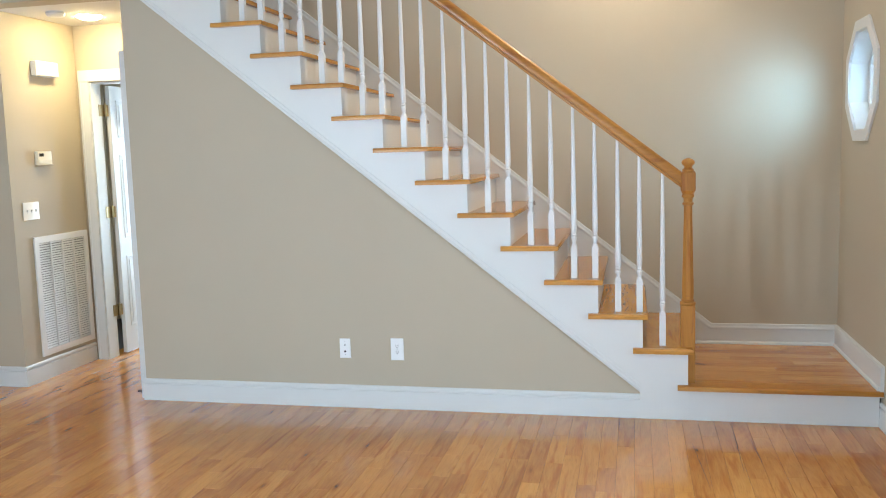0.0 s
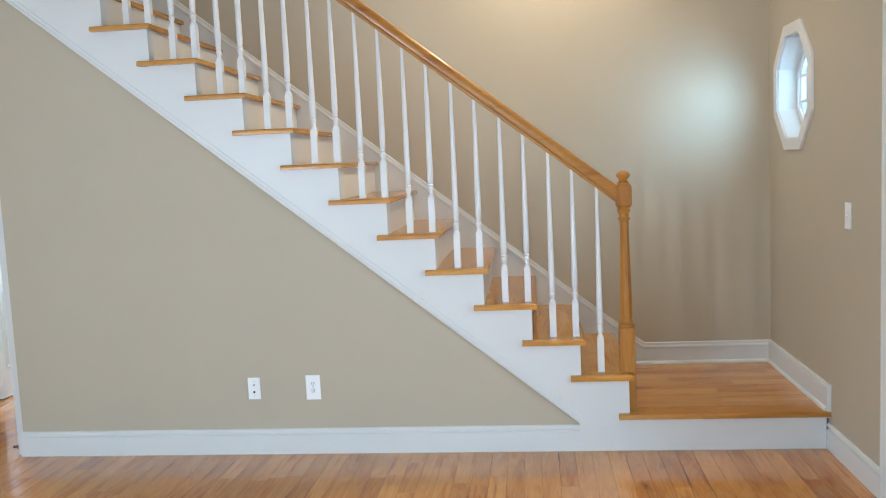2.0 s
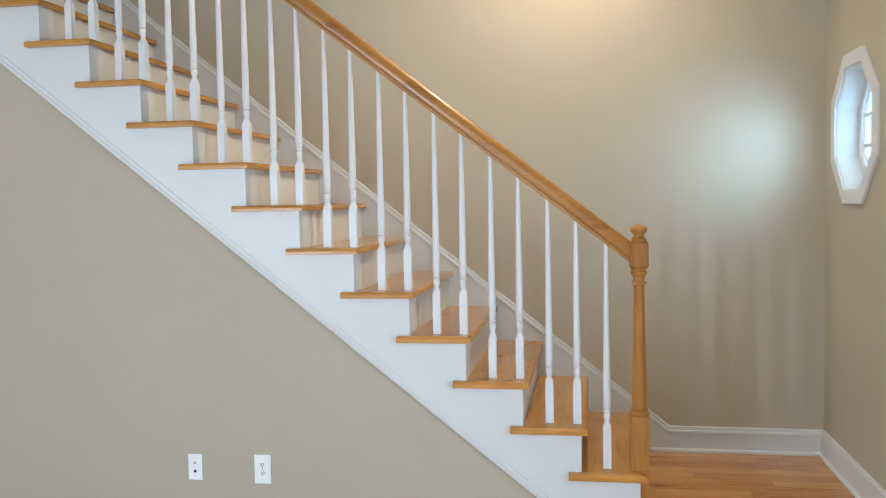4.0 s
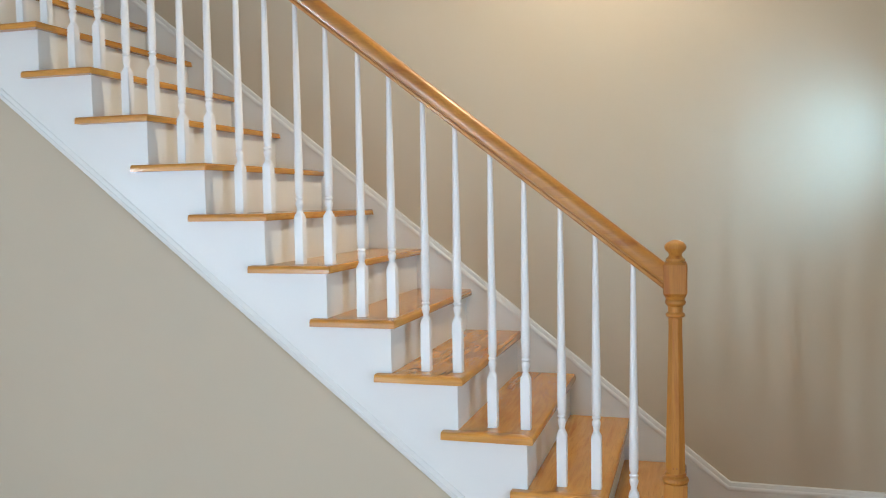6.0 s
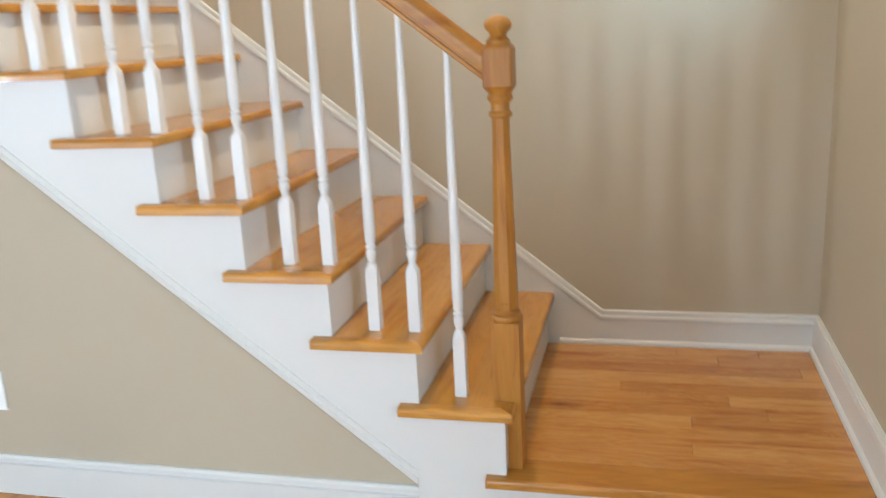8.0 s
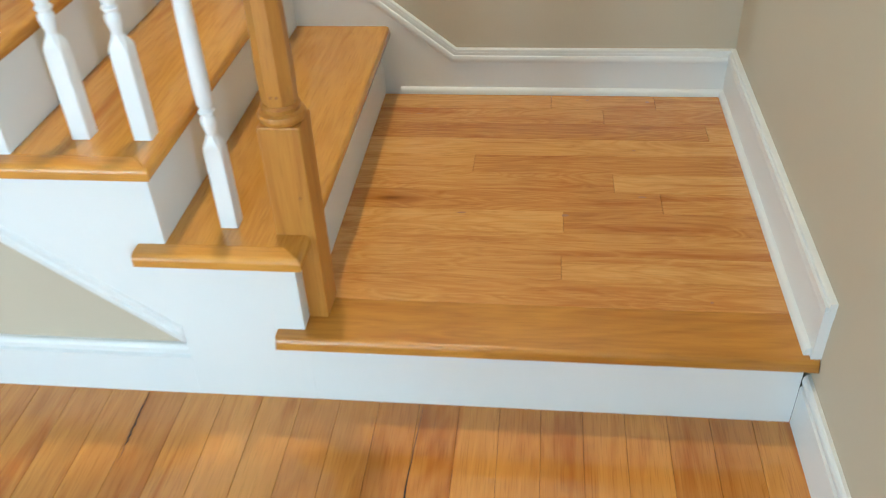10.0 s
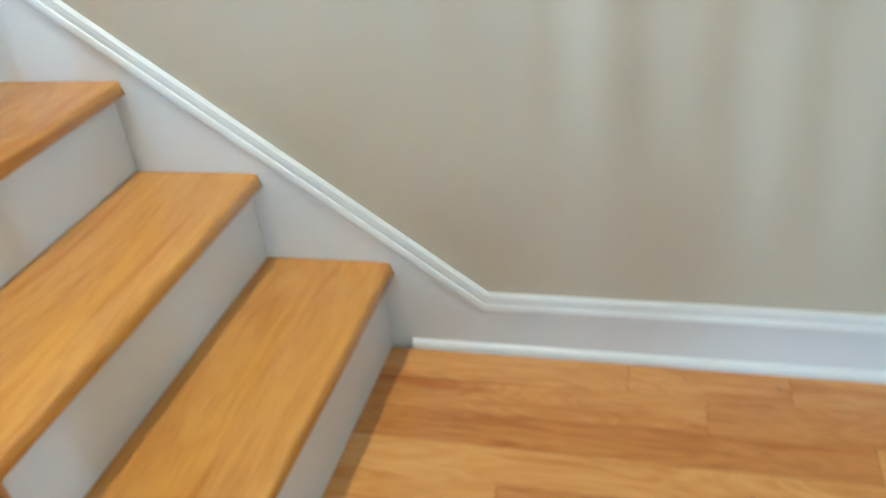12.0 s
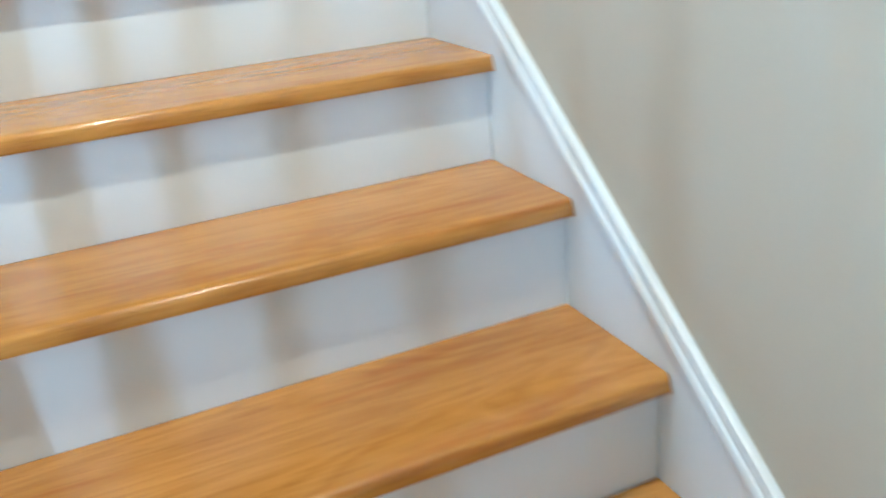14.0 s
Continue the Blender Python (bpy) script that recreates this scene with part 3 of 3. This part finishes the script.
def square_turn(bm, at, rows, z_shift=0.0):
    """A square post: rows are (half width, z), with corners taken off at each row by c."""
    rings = []
    for h, z, c in rows:
        p = [(h - c, -h), (h, -h + c), (h, h - c), (h - c, h), (-h + c, h), (-h, h - c), (-h, -h + c), (-h + c, -h)]
        rings.append([bm.verts.new((at[0] + u, at[1] + v, z + z_shift)) for u, v in p])
    for a, b in zip(rings, rings[1:]):
        for i in range(8):
            bm.faces.new((a[i], a[(i + 1) % 8], b[(i + 1) % 8], b[i]))
    bm.faces.new(rings[0])
    bm.faces.new(rings[-1])


newel = thing("newel_post", "", "")
newel.parent = railing
bm = bmesh.new()
square_turn(bm, (NX, NY), [(0.0400, Z0, 0.002), (0.0400, 0.653, 0.002), (0.0390, 0.656, 0.003)])
part("newel_base", bm, POST_WOOD, newel)
bm = bmesh.new()
lathe(bm, [(0.040, 0.655), (0.0435, 0.660), (0.045, 0.667), (0.043, 0.674), (0.036, 0.678), (0.036, 0.682), (0.037, 0.686), (0.033, 0.692)], 28, (NX, NY))
part("newel_ring", bm, POST_WOOD, newel, "", True)
bm = bmesh.new()
lathe(bm, [(0.0325, 0.688), (0.0345, 0.74), (0.0335, 0.80), (0.0275, 1.05), (0.0245, 1.18), (0.0245, 1.232)], 8, (NX, NY), math.pi / 8)
part("newel_shaft", bm, POST_WOOD, newel)
bm = bmesh.new()
lathe(bm, [(0.025, 1.230), (0.031, 1.234), (0.0325, 1.239), (0.031, 1.244), (0.0245, 1.249), (0.0250, 1.268), (0.029, 1.272), (0.0345, 1.280), (0.0345, 1.286), (0.030, 1.293), (0.034, 1.300), (0.036, 1.306)], 28, (NX, NY))
part("newel_collar", bm, POST_WOOD, newel, "", True)
bm = bmesh.new()
square_turn(bm, (NX, NY), [(0.034, 1.303, 0.014), (0.0395, 1.314, 0.004), (0.0395, 1.412, 0.004), (0.034, 1.422, 0.014)])
part("newel_block", bm, POST_WOOD, newel)
bm = bmesh.new()
lathe(bm, [(0.030, 1.420), (0.032, 1.426), (0.032, 1.431), (0.026, 1.436), (0.021, 1.443), (0.023, 1.451), (0.034, 1.462), (0.0365, 1.470), (0.035, 1.478), (0.027, 1.487), (0.012, 1.494), (0.003, 1.496)], 28, (NX, NY))
part("newel_finial", bm, POST_WOOD, newel, "", True)

for z, dx, r, push in ((0.712, -0.006, 0.0028, 0.0325), (0.712, 0.005, 0.0028, 0.0325), (0.505, 0.020, 0.0032, 0.0398), (0.338, -0.012, 0.0024, 0.0398)):
    bm = bmesh.new()
    lathe(bm, [(r, 0.0), (r * 0.9, 0.0012), (r * 0.3, 0.0014)], 10)
    plug = part("wood_plug", bm, KNOT, newel, "small dark wood plug")
    plug.matrix_local = put(NX + dx, NY - push, z, 90, 0, 0)

RAIL_S = 0.785


def rail_bottom(x):
    return 1.329 - RAIL_S * (x - 0.012)


bm = bmesh.new()
rc = math.hypot(1, RAIL_S)
side = [(0.021, 0.0), (0.0245, 0.003), (0.0250, 0.011), (0.0215, 0.0135), (0.0215, 0.016), (0.0285, 0.0185), (0.0305, 0.026), (0.0310, 0.046), (0.0285, 0.057), (0.022, 0.066), (0.011, 0.0718)]
prof = side + [(0.0, 0.0735)] + [(-u, v) for u, v in reversed(side)]
ends = []
for x in (NX - 0.036, -3.1):
    ends.append([bm.verts.new((x, RY + o, rail_bottom(x) + u * rc)) for o, u in prof])
for i in range(len(prof)):
    j = (i + 1) % len(prof)
    bm.faces.new((ends[0][i], ends[0][j], ends[1][j], ends[1][i]))
bm.faces.new(ends[0])
bm.faces.new(ends[1])
part("handrail", bm, RAIL_WOOD, railing, "varnished oak handrail", True)


def baluster_mesh(length):
    bm = bmesh.new()
    square_turn(bm, (0, 0), [(0.0175, 0, 0.0015), (0.0175, 0.178, 0.0015), (0.0165, 0.188, 0.005), (0.0125, 0.198, 0.007), (0.0105, 0.204, 0.0061)])
    lathe(bm, [(0.0105, 0.203), (0.0110, 0.212), (0.0135, 0.222), (0.0155, 0.231), (0.0150, 0.239), (0.0120, 0.243), (0.0120, 0.247), (0.0155, 0.250), (0.0160, 0.254), (0.0120, 0.258), (0.0120, 0.262), (0.0150, 0.268), (0.0162, 0.30), (0.0160, 0.36), (0.0130, 0.62), (0.0092, length - 0.04), (0.0088, length)], 14)
    return mesh_of("baluster", bm, BALUSTER, True)


OFFS = (0.282, 0.160)
BAL = [baluster_mesh(rail_bottom(o - RUN * 5) - top(5) + 0.012) for o in OFFS]
for k in range(1, STEPS - 1):
    for o, me in zip(OFFS, BAL):
        if k == 1 and o == OFFS[0]:
            continue
        b = new("baluster", me)
        b.parent = railing
        b.location = metres(o - RUN * k, RY, top(k))


# Octagonal window.
win = tagged(thing("window_1", "", ""), "small octagonal white window with a muntin grid", "window", "", "structure")


def oct_ring(bm, a_out, a_in, x0, x1):
    po, pi = octagon(OCT_Y, OCT_Z, a_out), octagon(OCT_Y, OCT_Z, a_in)
    vs = [[bm.verts.new((x, *p)) for p in poly] for x, poly in ((x0, po), (x0, pi), (x1, pi), (x1, po))]
    for a, b in ((0, 1), (1, 2), (2, 3), (3, 0)):
        for i in range(8):
            j = (i + 1) % 8
            bm.faces.new((vs[a][i], vs[a][j], vs[b][j], vs[b][i]))


bm = bmesh.new()
oct_ring(bm, 0.357, 0.292, XR - 0.016, XR)
soften(bm, 0.003, 2)
part("window_casing", bm, TRIM, win)
bm = bmesh.new()
oct_ring(bm, 0.2995, 0.287, XR - 0.004, XR + 0.158)
part("window_reveal", bm, TRIM, win)
bm = bmesh.new()
oct_ring(bm, 0.287, 0.250, XR + 0.100, XR + 0.140)
oct_ring(bm, 0.258, 0.242, XR + 0.112, XR + 0.132)
soften(bm, 0.003, 1)
sash = part("window_sash", bm, TRIM, win)
for u in (-0.075, 0.075):
    bm = bmesh.new()
    prism(bm, [(OCT_Y + u - 0.008, OCT_Z - 0.243), (OCT_Y + u + 0.008, OCT_Z - 0.243), (OCT_Y + u + 0.008, OCT_Z + 0.243), (OCT_Y + u - 0.008, OCT_Z + 0.243)], "x", XR + 0.112, XR + 0.130)
    part("muntin", bm, TRIM, sash)
    bm = bmesh.new()
    prism(bm, [(OCT_Y - 0.243, OCT_Z + u - 0.008), (OCT_Y + 0.243, OCT_Z + u - 0.008), (OCT_Y + 0.243, OCT_Z + u + 0.008), (OCT_Y - 0.243, OCT_Z + u + 0.008)], "x", XR + 0.1125, XR + 0.1295)
    part("muntin", bm, TRIM, sash)
bm = bmesh.new()
prism(bm, octagon(OCT_Y, OCT_Z, 0.246), "x", XR + 0.119, XR + 0.123)
pane = part("pane", bm, GLASS, sash)
pane.visible_shadow = False


# Windows behind the walk.
def plain_window(name, axis, at, u0, u1, v0, v1):
    w = tagged(thing(name, "", ""), "white framed window of the room", "window", "", "structure")
    t = 0.05
    bm = bmesh.new()
    for a, b, c, d in rects_around(u0, u1, v0, v1, [(u0 + t, u1 - t, v0 + t, v1 - t)]):
        prism(bm, [(a, c), (b, c), (b, d), (a, d)], axis, at, at + 0.06)
    prism(bm, [(u0 + t, (v0 + v1) / 2 - 0.02), (u1 - t, (v0 + v1) / 2 - 0.02), (u1 - t, (v0 + v1) / 2 + 0.02), (u0 + t, (v0 + v1) / 2 + 0.02)], axis, at, at + 0.06)
    part("window_frame", bm, TRIM, w)


plain_window("window_2", "y", BACK - 0.10, *WIN[0])
plain_window("window_3", "y", BACK - 0.10, *WIN[1])
plain_window("window_4", "x", XR + 0.05, *SIDE)
plain_window("window_5", "x", LEFT - 0.09, *WEST)
plain_window("window_6", "y", 2.62, -4.15, -3.55, 0.5, 2.1)
bm = bmesh.new()
prism(bm, [(-4.0, -1.0), (9.0, -1.0), (9.0, 7.0), (-4.0, 7.0)], "x", 6.0, 6.02)
setting("backdrop", bm, OUTSIDE, "pale bright sky beyond the octagonal window", "sky")


# Small things on walls and ceilings.
def plate(name, label, category, w, h, at, turn, kind):
    """A wall plate; its face looks along -y before the turn about z."""
    ob = thing(name, label, category)
    ob.matrix_world = put(*at, 0, 0, turn)
    bm = bmesh.new()
    box(bm, -w / 2, w / 2, -0.006, 0, -h / 2, h / 2)
    soften(bm, 0.0025, 2)
    part("cover_plate", bm, PLASTIC, ob, "", True)
    if kind == "outlet":
        for s in (-1, 1):
            bm = bmesh.new()
            poly = [(0.0168 * math.cos(a), s * 0.0195 + 0.0145 * max(-0.82, min(0.82, math.sin(a)))) for a in [i * math.tau / 20 for i in range(20)]]
            prism(bm, poly, "y", -0.0078, -0.0055)
            sock = part("socket", bm, PLASTIC, ob)
            for x, hh in ((-0.0065, 0.0105), (0.0065, 0.009)):
                bm = bmesh.new()
                box(bm, x - 0.0018, x + 0.0018, -0.0081, -0.0076, s * 0.0195 + 0.002 - hh / 2 + 0.002, s * 0.0195 + 0.002 + hh / 2 + 0.002)
                part("slot", bm, GAP, sock)
            bm = bmesh.new()
            lathe(bm, [(0.0032, 0.0), (0.0032, 0.0005)], 10)
            g = part("slot", bm, GAP, sock)
            g.matrix_local = put(0, -0.0076, s * 0.0195 - 0.0075, 90, 0, 0)
        bm = bmesh.new()
        lathe(bm, [(0.003, 0.0), (0.0032, 0.001), (0.001, 0.0018)], 12)
        sc = part("screw", bm, NICKEL, ob, "", True)
        sc.matrix_local = put(0, -0.006, 0, 90, 0, 0)
    elif kind == "jack":
        for z, r in ((0.020, 0.0065), (-0.020, 0.0065)):
            bm = bmesh.new()
            lathe(bm, [(r, 0.0), (r, 0.003), (0.0045, 0.0032), (0.0045, 0.008), (0.0028, 0.008)], 14)
            j = part("jack", bm, NICKEL if z > 0 else GAP, ob, "small round metal jack", True)
            j.matrix_local = put(0, -0.006, z, 90, 0, 0)
        for z in (0.042, -0.042):
            bm = bmesh.new()
            lathe(bm, [(0.0026, 0.0), (0.0028, 0.0008), (0.001, 0.0014)], 12)
            sc = part("screw", bm, NICKEL, ob, "", True)
            sc.matrix_local = put(0, -0.006, z, 90, 0, 0)
    else:
        n = int(kind)
        for i in range(n):
            x = (i - (n - 1) / 2) * 0.046
            bm = bmesh.new()
            box(bm, x - 0.0055, x + 0.0055, -0.0075, -0.0055, -0.0125, 0.0125)
            part("switch_frame", bm, PLASTIC_GREY, ob)
            bm = bmesh.new()
            prism(bm, [(-0.006, -0.006), (-0.006, 0.007), (-0.017, 0.011), (-0.016, 0.003)], "x", x - 0.0042, x + 0.0042)
            part("toggle", bm, PLASTIC, ob)
    return ob


plate("cable_outlet", "white wall plate with two small round jacks", "wall plate", 0.070, 0.122, (-2.008, -0.0005, 0.3755), 0, "jack")
plate("electrical_outlet", "white double electrical outlet on the stair wall", "outlet", 0.082, 0.136, (-1.672, -0.0005, 0.376), 0, "outlet")
plate("light_switch", "white single toggle light switch beside the door", "light switch", 0.078, 0.126, (XR - 0.0005, -0.283, 1.240), -90, "1")
plate("triple_light_switch", "white triple toggle light switch in the hall", "light switch", 0.165, 0.125, (XH + 0.0005, 0.371, 1.237), 90, "3")

# thermostat
th = thing("thermostat", "off-white wall thermostat with a small dark display", "thermostat")
bm = bmesh.new()
box(bm, XH, XH + 0.028, 0.458, 0.613, 1.561, 1.661)
soften(bm, 0.005, 2)
part("thermostat_body", bm, IVORY, th, "", True)
bm = bmesh.new()
box(bm, XH + 0.0275, XH + 0.0288, 0.475, 0.523, 1.622, 1.645)
part("display", bm, GAP, th, "small dark display")
bm = bmesh.new()
box(bm, XH + 0.0275, XH + 0.031, 0.466, 0.605, 1.574, 1.598)
soften(bm, 0.0015, 1)
part("button_cover", bm, IVORY, th)

# door chime
ch = thing("door_chime", "white rectangular door chime box on the hall wall", "door chime")
bm = bmesh.new()
box(bm, XH, XH + 0.050, 0.488, 0.734, 2.206, 2.307)
soften(bm, 0.006, 2)
part("chime_cover", bm, PLASTIC, ch, "", True)
bm = bmesh.new()
box(bm, XH, XH + 0.036, 0.498, 0.724, 2.199, 2.2065)
part("chime_base", bm, PLASTIC_GREY, ch)

# return air grille
gr = thing("return_air_grille", "tall white return air grille with narrow louvres", "air grille")
GY0, GY1, GZ0, GZ1 = 0.367, 0.980, 0.172, 1.045
bm = bmesh.new()
for a, b, c, d in rects_around(GY0, GY1, GZ0, GZ1, [(GY0 + 0.045, GY1 - 0.045, GZ0 + 0.045, GZ1 - 0.045)]):
    prism(bm, [(a, c), (b, c), (b, d), (a, d)], "x", XH + 0.001, XH + 0.014)
part("grille_frame", bm, GRILLE, gr)
# flat sheet on the wall, coloured dark as the shade between the louvres
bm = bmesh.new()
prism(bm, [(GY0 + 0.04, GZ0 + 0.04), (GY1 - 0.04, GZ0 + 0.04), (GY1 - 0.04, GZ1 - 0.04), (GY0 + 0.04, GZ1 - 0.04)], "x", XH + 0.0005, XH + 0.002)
part("backing", bm, LOUVRE_SHADE, gr, "dark sheet standing in for the shade behind the louvres")
inner = (GY1 - GY0 - 0.09)
for i in range(3):
    y = GY0 + 0.045 + inner * (i + 1) / 4
    bm = bmesh.new()
    prism(bm, [(y - 0.006, GZ0 + 0.044), (y + 0.006, GZ0 + 0.044), (y + 0.006, GZ1 - 0.044), (y - 0.006, GZ1 - 0.044)], "x", XH + 0.004, XH + 0.0135)
    part("grille_bar", bm, GRILLE, gr)
nsl = 44
slat = None
for i in range(nsl):
    z = GZ0 + 0.045 + (GZ1 - GZ0 - 0.09) * (i + 0.5) / nsl
    if slat is None:
        bm = bmesh.new()
        vs = [(0.0, 0.006), (0.0012, 0.0066), (0.0105, -0.0050), (0.0093, -0.0058)]
        lo = [bm.verts.new((XH + 0.002 + u, GY0 + 0.044, v)) for u, v in vs]
        hi = [bm.verts.new((XH + 0.002 + u, GY1 - 0.044, v)) for u, v in vs]
        for j in range(4):
            bm.faces.new((lo[j], lo[(j + 1) % 4], hi[(j + 1) % 4], hi[j]))
        bm.faces.new(lo)
        bm.faces.new(hi)
        slat = mesh_of("louvre", bm, GRILLE)
    s = new("louvre", slat)
    s.parent = gr
    s.location = metres(0, 0, z)

# smoke detector, hall light, landing light
sd = thing("smoke_detector", "round white smoke detector on the hall ceiling", "smoke detector")
SX, SY = -4.16, 0.40
bm = bmesh.new()
lathe(bm, [(0.060, HALL_CEIL), (0.064, HALL_CEIL - 0.006), (0.064, HALL_CEIL - 0.014)], 32, (SX, SY))
part("detector_base", bm, PLASTIC_GREY, sd, "", True)
bm = bmesh.new()
lathe(bm, [(0.060, HALL_CEIL - 0.014), (0.060, HALL_CEIL - 0.024), (0.050, HALL_CEIL - 0.034), (0.028, HALL_CEIL - 0.037), (0.004, HALL_CEIL - 0.038)], 32, (SX, SY))
part("detector_cover", bm, PLASTIC, sd, "", True)


def downlight(name, label, m, r, glow, dome=0.0):
    """A round light set flush in a ceiling; m puts its face, which looks down, in place."""
    ob = thing(name, label, "ceiling light")
    ob.matrix_world = m
    bm = bmesh.new()
    n = 40
    rows = [(r + 0.018, 0), (r + 0.018, -0.003), (r + 0.008, -0.006), (r, -0.003), (r, 0.001)]
    rings = [[bm.verts.new((q * math.cos(i * math.tau / n), q * math.sin(i * math.tau / n), h)) for i in range(n)] for q, h in rows]
    for a, b in zip(rings, rings[1:]):
        for i in range(n):
            bm.faces.new((a[i], a[(i + 1) % n], b[(i + 1) % n], b[i]))
    part("trim_ring", bm, PLASTIC, ob, "white trim ring", True)
    bm = bmesh.new()
    lathe(bm, [(r * math.cos(a), -0.0005 - dome * math.sin(a)) for a in [i * 0.15 for i in range(11)]] if dome else [(r, -0.0005), (r - 0.001, -0.0022)], 40)
    part("lens", bm, glow, ob, "glowing lens", True)
    return ob


downlight("hall_ceiling_light", "lit round flush light on the hall ceiling", put(HLX, HLY, HALL_CEIL), 0.085, DOME, 0.028)
downlight("stair_ceiling_light", "lit round light in the sloping ceiling above the stairs", put(LLX, LLY, slope_z(LLX), 0, TILT, 0), 0.065, LENS)


# Boards of landing and floor.
def board_mesh(name, lx, ly, thick, material):
    """A board with its corner at the origin and slightly eased upper edges."""
    bm = bmesh.new()
    e, g = 0.0008, 0.0003
    rows = [(g, -thick), (g, -e), (g + e, 0.0)]
    rings = [[bm.verts.new(p) for p in ((q, q, z), (lx - q, q, z), (lx - q, ly - q, z), (q, ly - q, z))] for q, z in rows]
    for a, b in zip(rings, rings[1:]):
        for i in range(4):
            bm.faces.new((a[i], a[(i + 1) % 4], b[(i + 1) % 4], b[i]))
    bm.faces.new(rings[-1])
    return mesh_of(name, bm, material)


BOARD = 0.0880
JOINTS = [[], [0.576], [], [0.582], [0.821], [0.710], [0.349], [], [0.977], [0.700], [0.551, 0.852]]
for i, joints in enumerate(JOINTS):
    xs = [riser_x(1) - 0.01, *joints, XR - 0.020]
    wide = min(BOARD, SKIRT - 0.002 - (0.090 + i * BOARD))
    for a, b in zip(xs, xs[1:]):
        ob = new("plank", board_mesh("plank", b - a, wide, 0.018, LANDING_WOOD))
        ob.parent = stair
        ob.location = metres(a, 0.090 + i * BOARD, Z0)

rng = random.Random(7)


def knot(x, y, length, width):
    """A small dark knot in a landing board, ragged along the grain."""
    bm = bmesh.new()
    n = 18
    ring = []
    for i in range(n):
        a = i * math.tau / n
        q = rng.uniform(0.65, 1.0)
        ring.append(bm.verts.new((x + length * q * math.cos(a), y + width * q * math.sin(a), Z0 + 0.0006)))
    bm.faces.new(ring)
    part("knot", bm, KNOT, stair, "dark knot in a landing board")


for x, y, length, width in ((0.830, 1.019, 0.008, 0.006), (0.335, 0.427, 0.014, 0.004), (0.587, 0.425, 0.010, 0.007), (0.777, 0.512, 0.012, 0.004), (0.888, 0.117, 0.005, 0.004), (0.772, 0.737, 0.006, 0.003), (0.658, 1.027, 0.005, 0.003), (0.167, 0.932, 0.012, 0.003)):
    knot(x, y, length, width)

floor = tagged(thing("floor", "", ""), "glossy honey oak strip floor", "floor", "", "structure")
LENGTHS = (0.30, 0.42, 0.56, 0.74, 0.95, 1.25)
BOARDS = [board_mesh("plank", BOARD, n, 0.012, FLOOR_WOOD) for n in LENGTHS]
rest_v, rest_f = [], []


def loose_board(x0, x1, y0, y1):
    e, g = 0.0008, 0.0003
    n = len(rest_v)
    for q, z in ((g, -0.012), (g, -e), (g + e, 0.0)):
        rest_v.extend([(x0 + q, y0 + q, z), (x1 - q, y0 + q, z), (x1 - q, y1 - q, z), (x0 + q, y1 - q, z)])
    for r in (0, 4):
        for i in range(4):
            rest_f.append((n + r + i, n + r + (i + 1) % 4, n + r + 4 + (i + 1) % 4, n + r + 4 + i))
    rest_f.append((n + 8, n + 9, n + 10, n + 11))


col = 0
x = XR - 0.003
while x > LEFT:
    x0 = x - BOARD
    hall = x0 < XE - 0.02
    end = 2.6 if hall else 0.0
    if x0 < XH - 0.05:
        end = 0.183
    y = end + rng.uniform(0, 0.25) if not hall else end
    first = True
    while y > BACK:
        j = rng.choice((0, 1, 1, 2, 2, 3, 3, 4, 4, 5))
        n = LENGTHS[j]
        if first and not hall:
            y = end - 0.002
            n = rng.uniform(0.12, 1.1)
            first = False
            me = board_mesh("plank", BOARD, n, 0.012, FLOOR_WOOD)
        else:
            me = BOARDS[j]
        y1, y0 = y, max(BACK, y - n)
        if y1 > -1.75 and y0 < (1.3 if hall else 5) and x0 > -5.1:
            ob = new("plank", me)
            ob.parent = floor
            ob.location = metres(x0, y - n, 0)
        else:
            loose_board(x0, x0 + BOARD, y0, y1)
        y -= n
    x -= BOARD
me = bpy.data.meshes.new("planks_beyond")
me.from_pydata([metres(*v) for v in rest_v], [], rest_f)
me.materials.append(FLOOR_WOOD)
ob = new("planks_beyond", me)
ob.parent = floor
ob["kind"] = "stuff"


def crack(points, width):
    """A thin dark split along a board, tapered at both ends."""
    bm = bmesh.new()
    n = 24
    rows = []
    for i in range(n + 1):
        t = i / n * (len(points) - 1)
        k = min(int(t), len(points) - 2)
        (xa, ya), (xb, yb) = points[k], points[k + 1]
        cx, cy = xa + (xb - xa) * (t - k) + rng.uniform(-0.0016, 0.0016), ya + (yb - ya) * (t - k)
        w = width * (0.15 + 0.85 * math.sin(math.pi * i / n)) * rng.uniform(0.5, 1.0)
        rows.append([bm.verts.new((cx - w / 2, cy, 0.0005)), bm.verts.new((cx + w / 2, cy, 0.0005))])
    for a, b in zip(rows, rows[1:]):
        bm.faces.new((a[0], a[1], b[1], b[0]))
    part("crack", bm, GAP, floor, "dark split along a floor board")


crack([(0.284, -0.016), (0.272, -0.40), (0.262, -0.80)], 0.0045)
crack([(0.352, -0.30), (0.358, -0.50), (0.366, -0.72)], 0.0055)
crack([(0.045, -0.40), (0.066, -0.70), (0.090, -1.05)], 0.0040)
crack([(-0.34, -0.02), (-0.332, -0.22)], 0.0040)
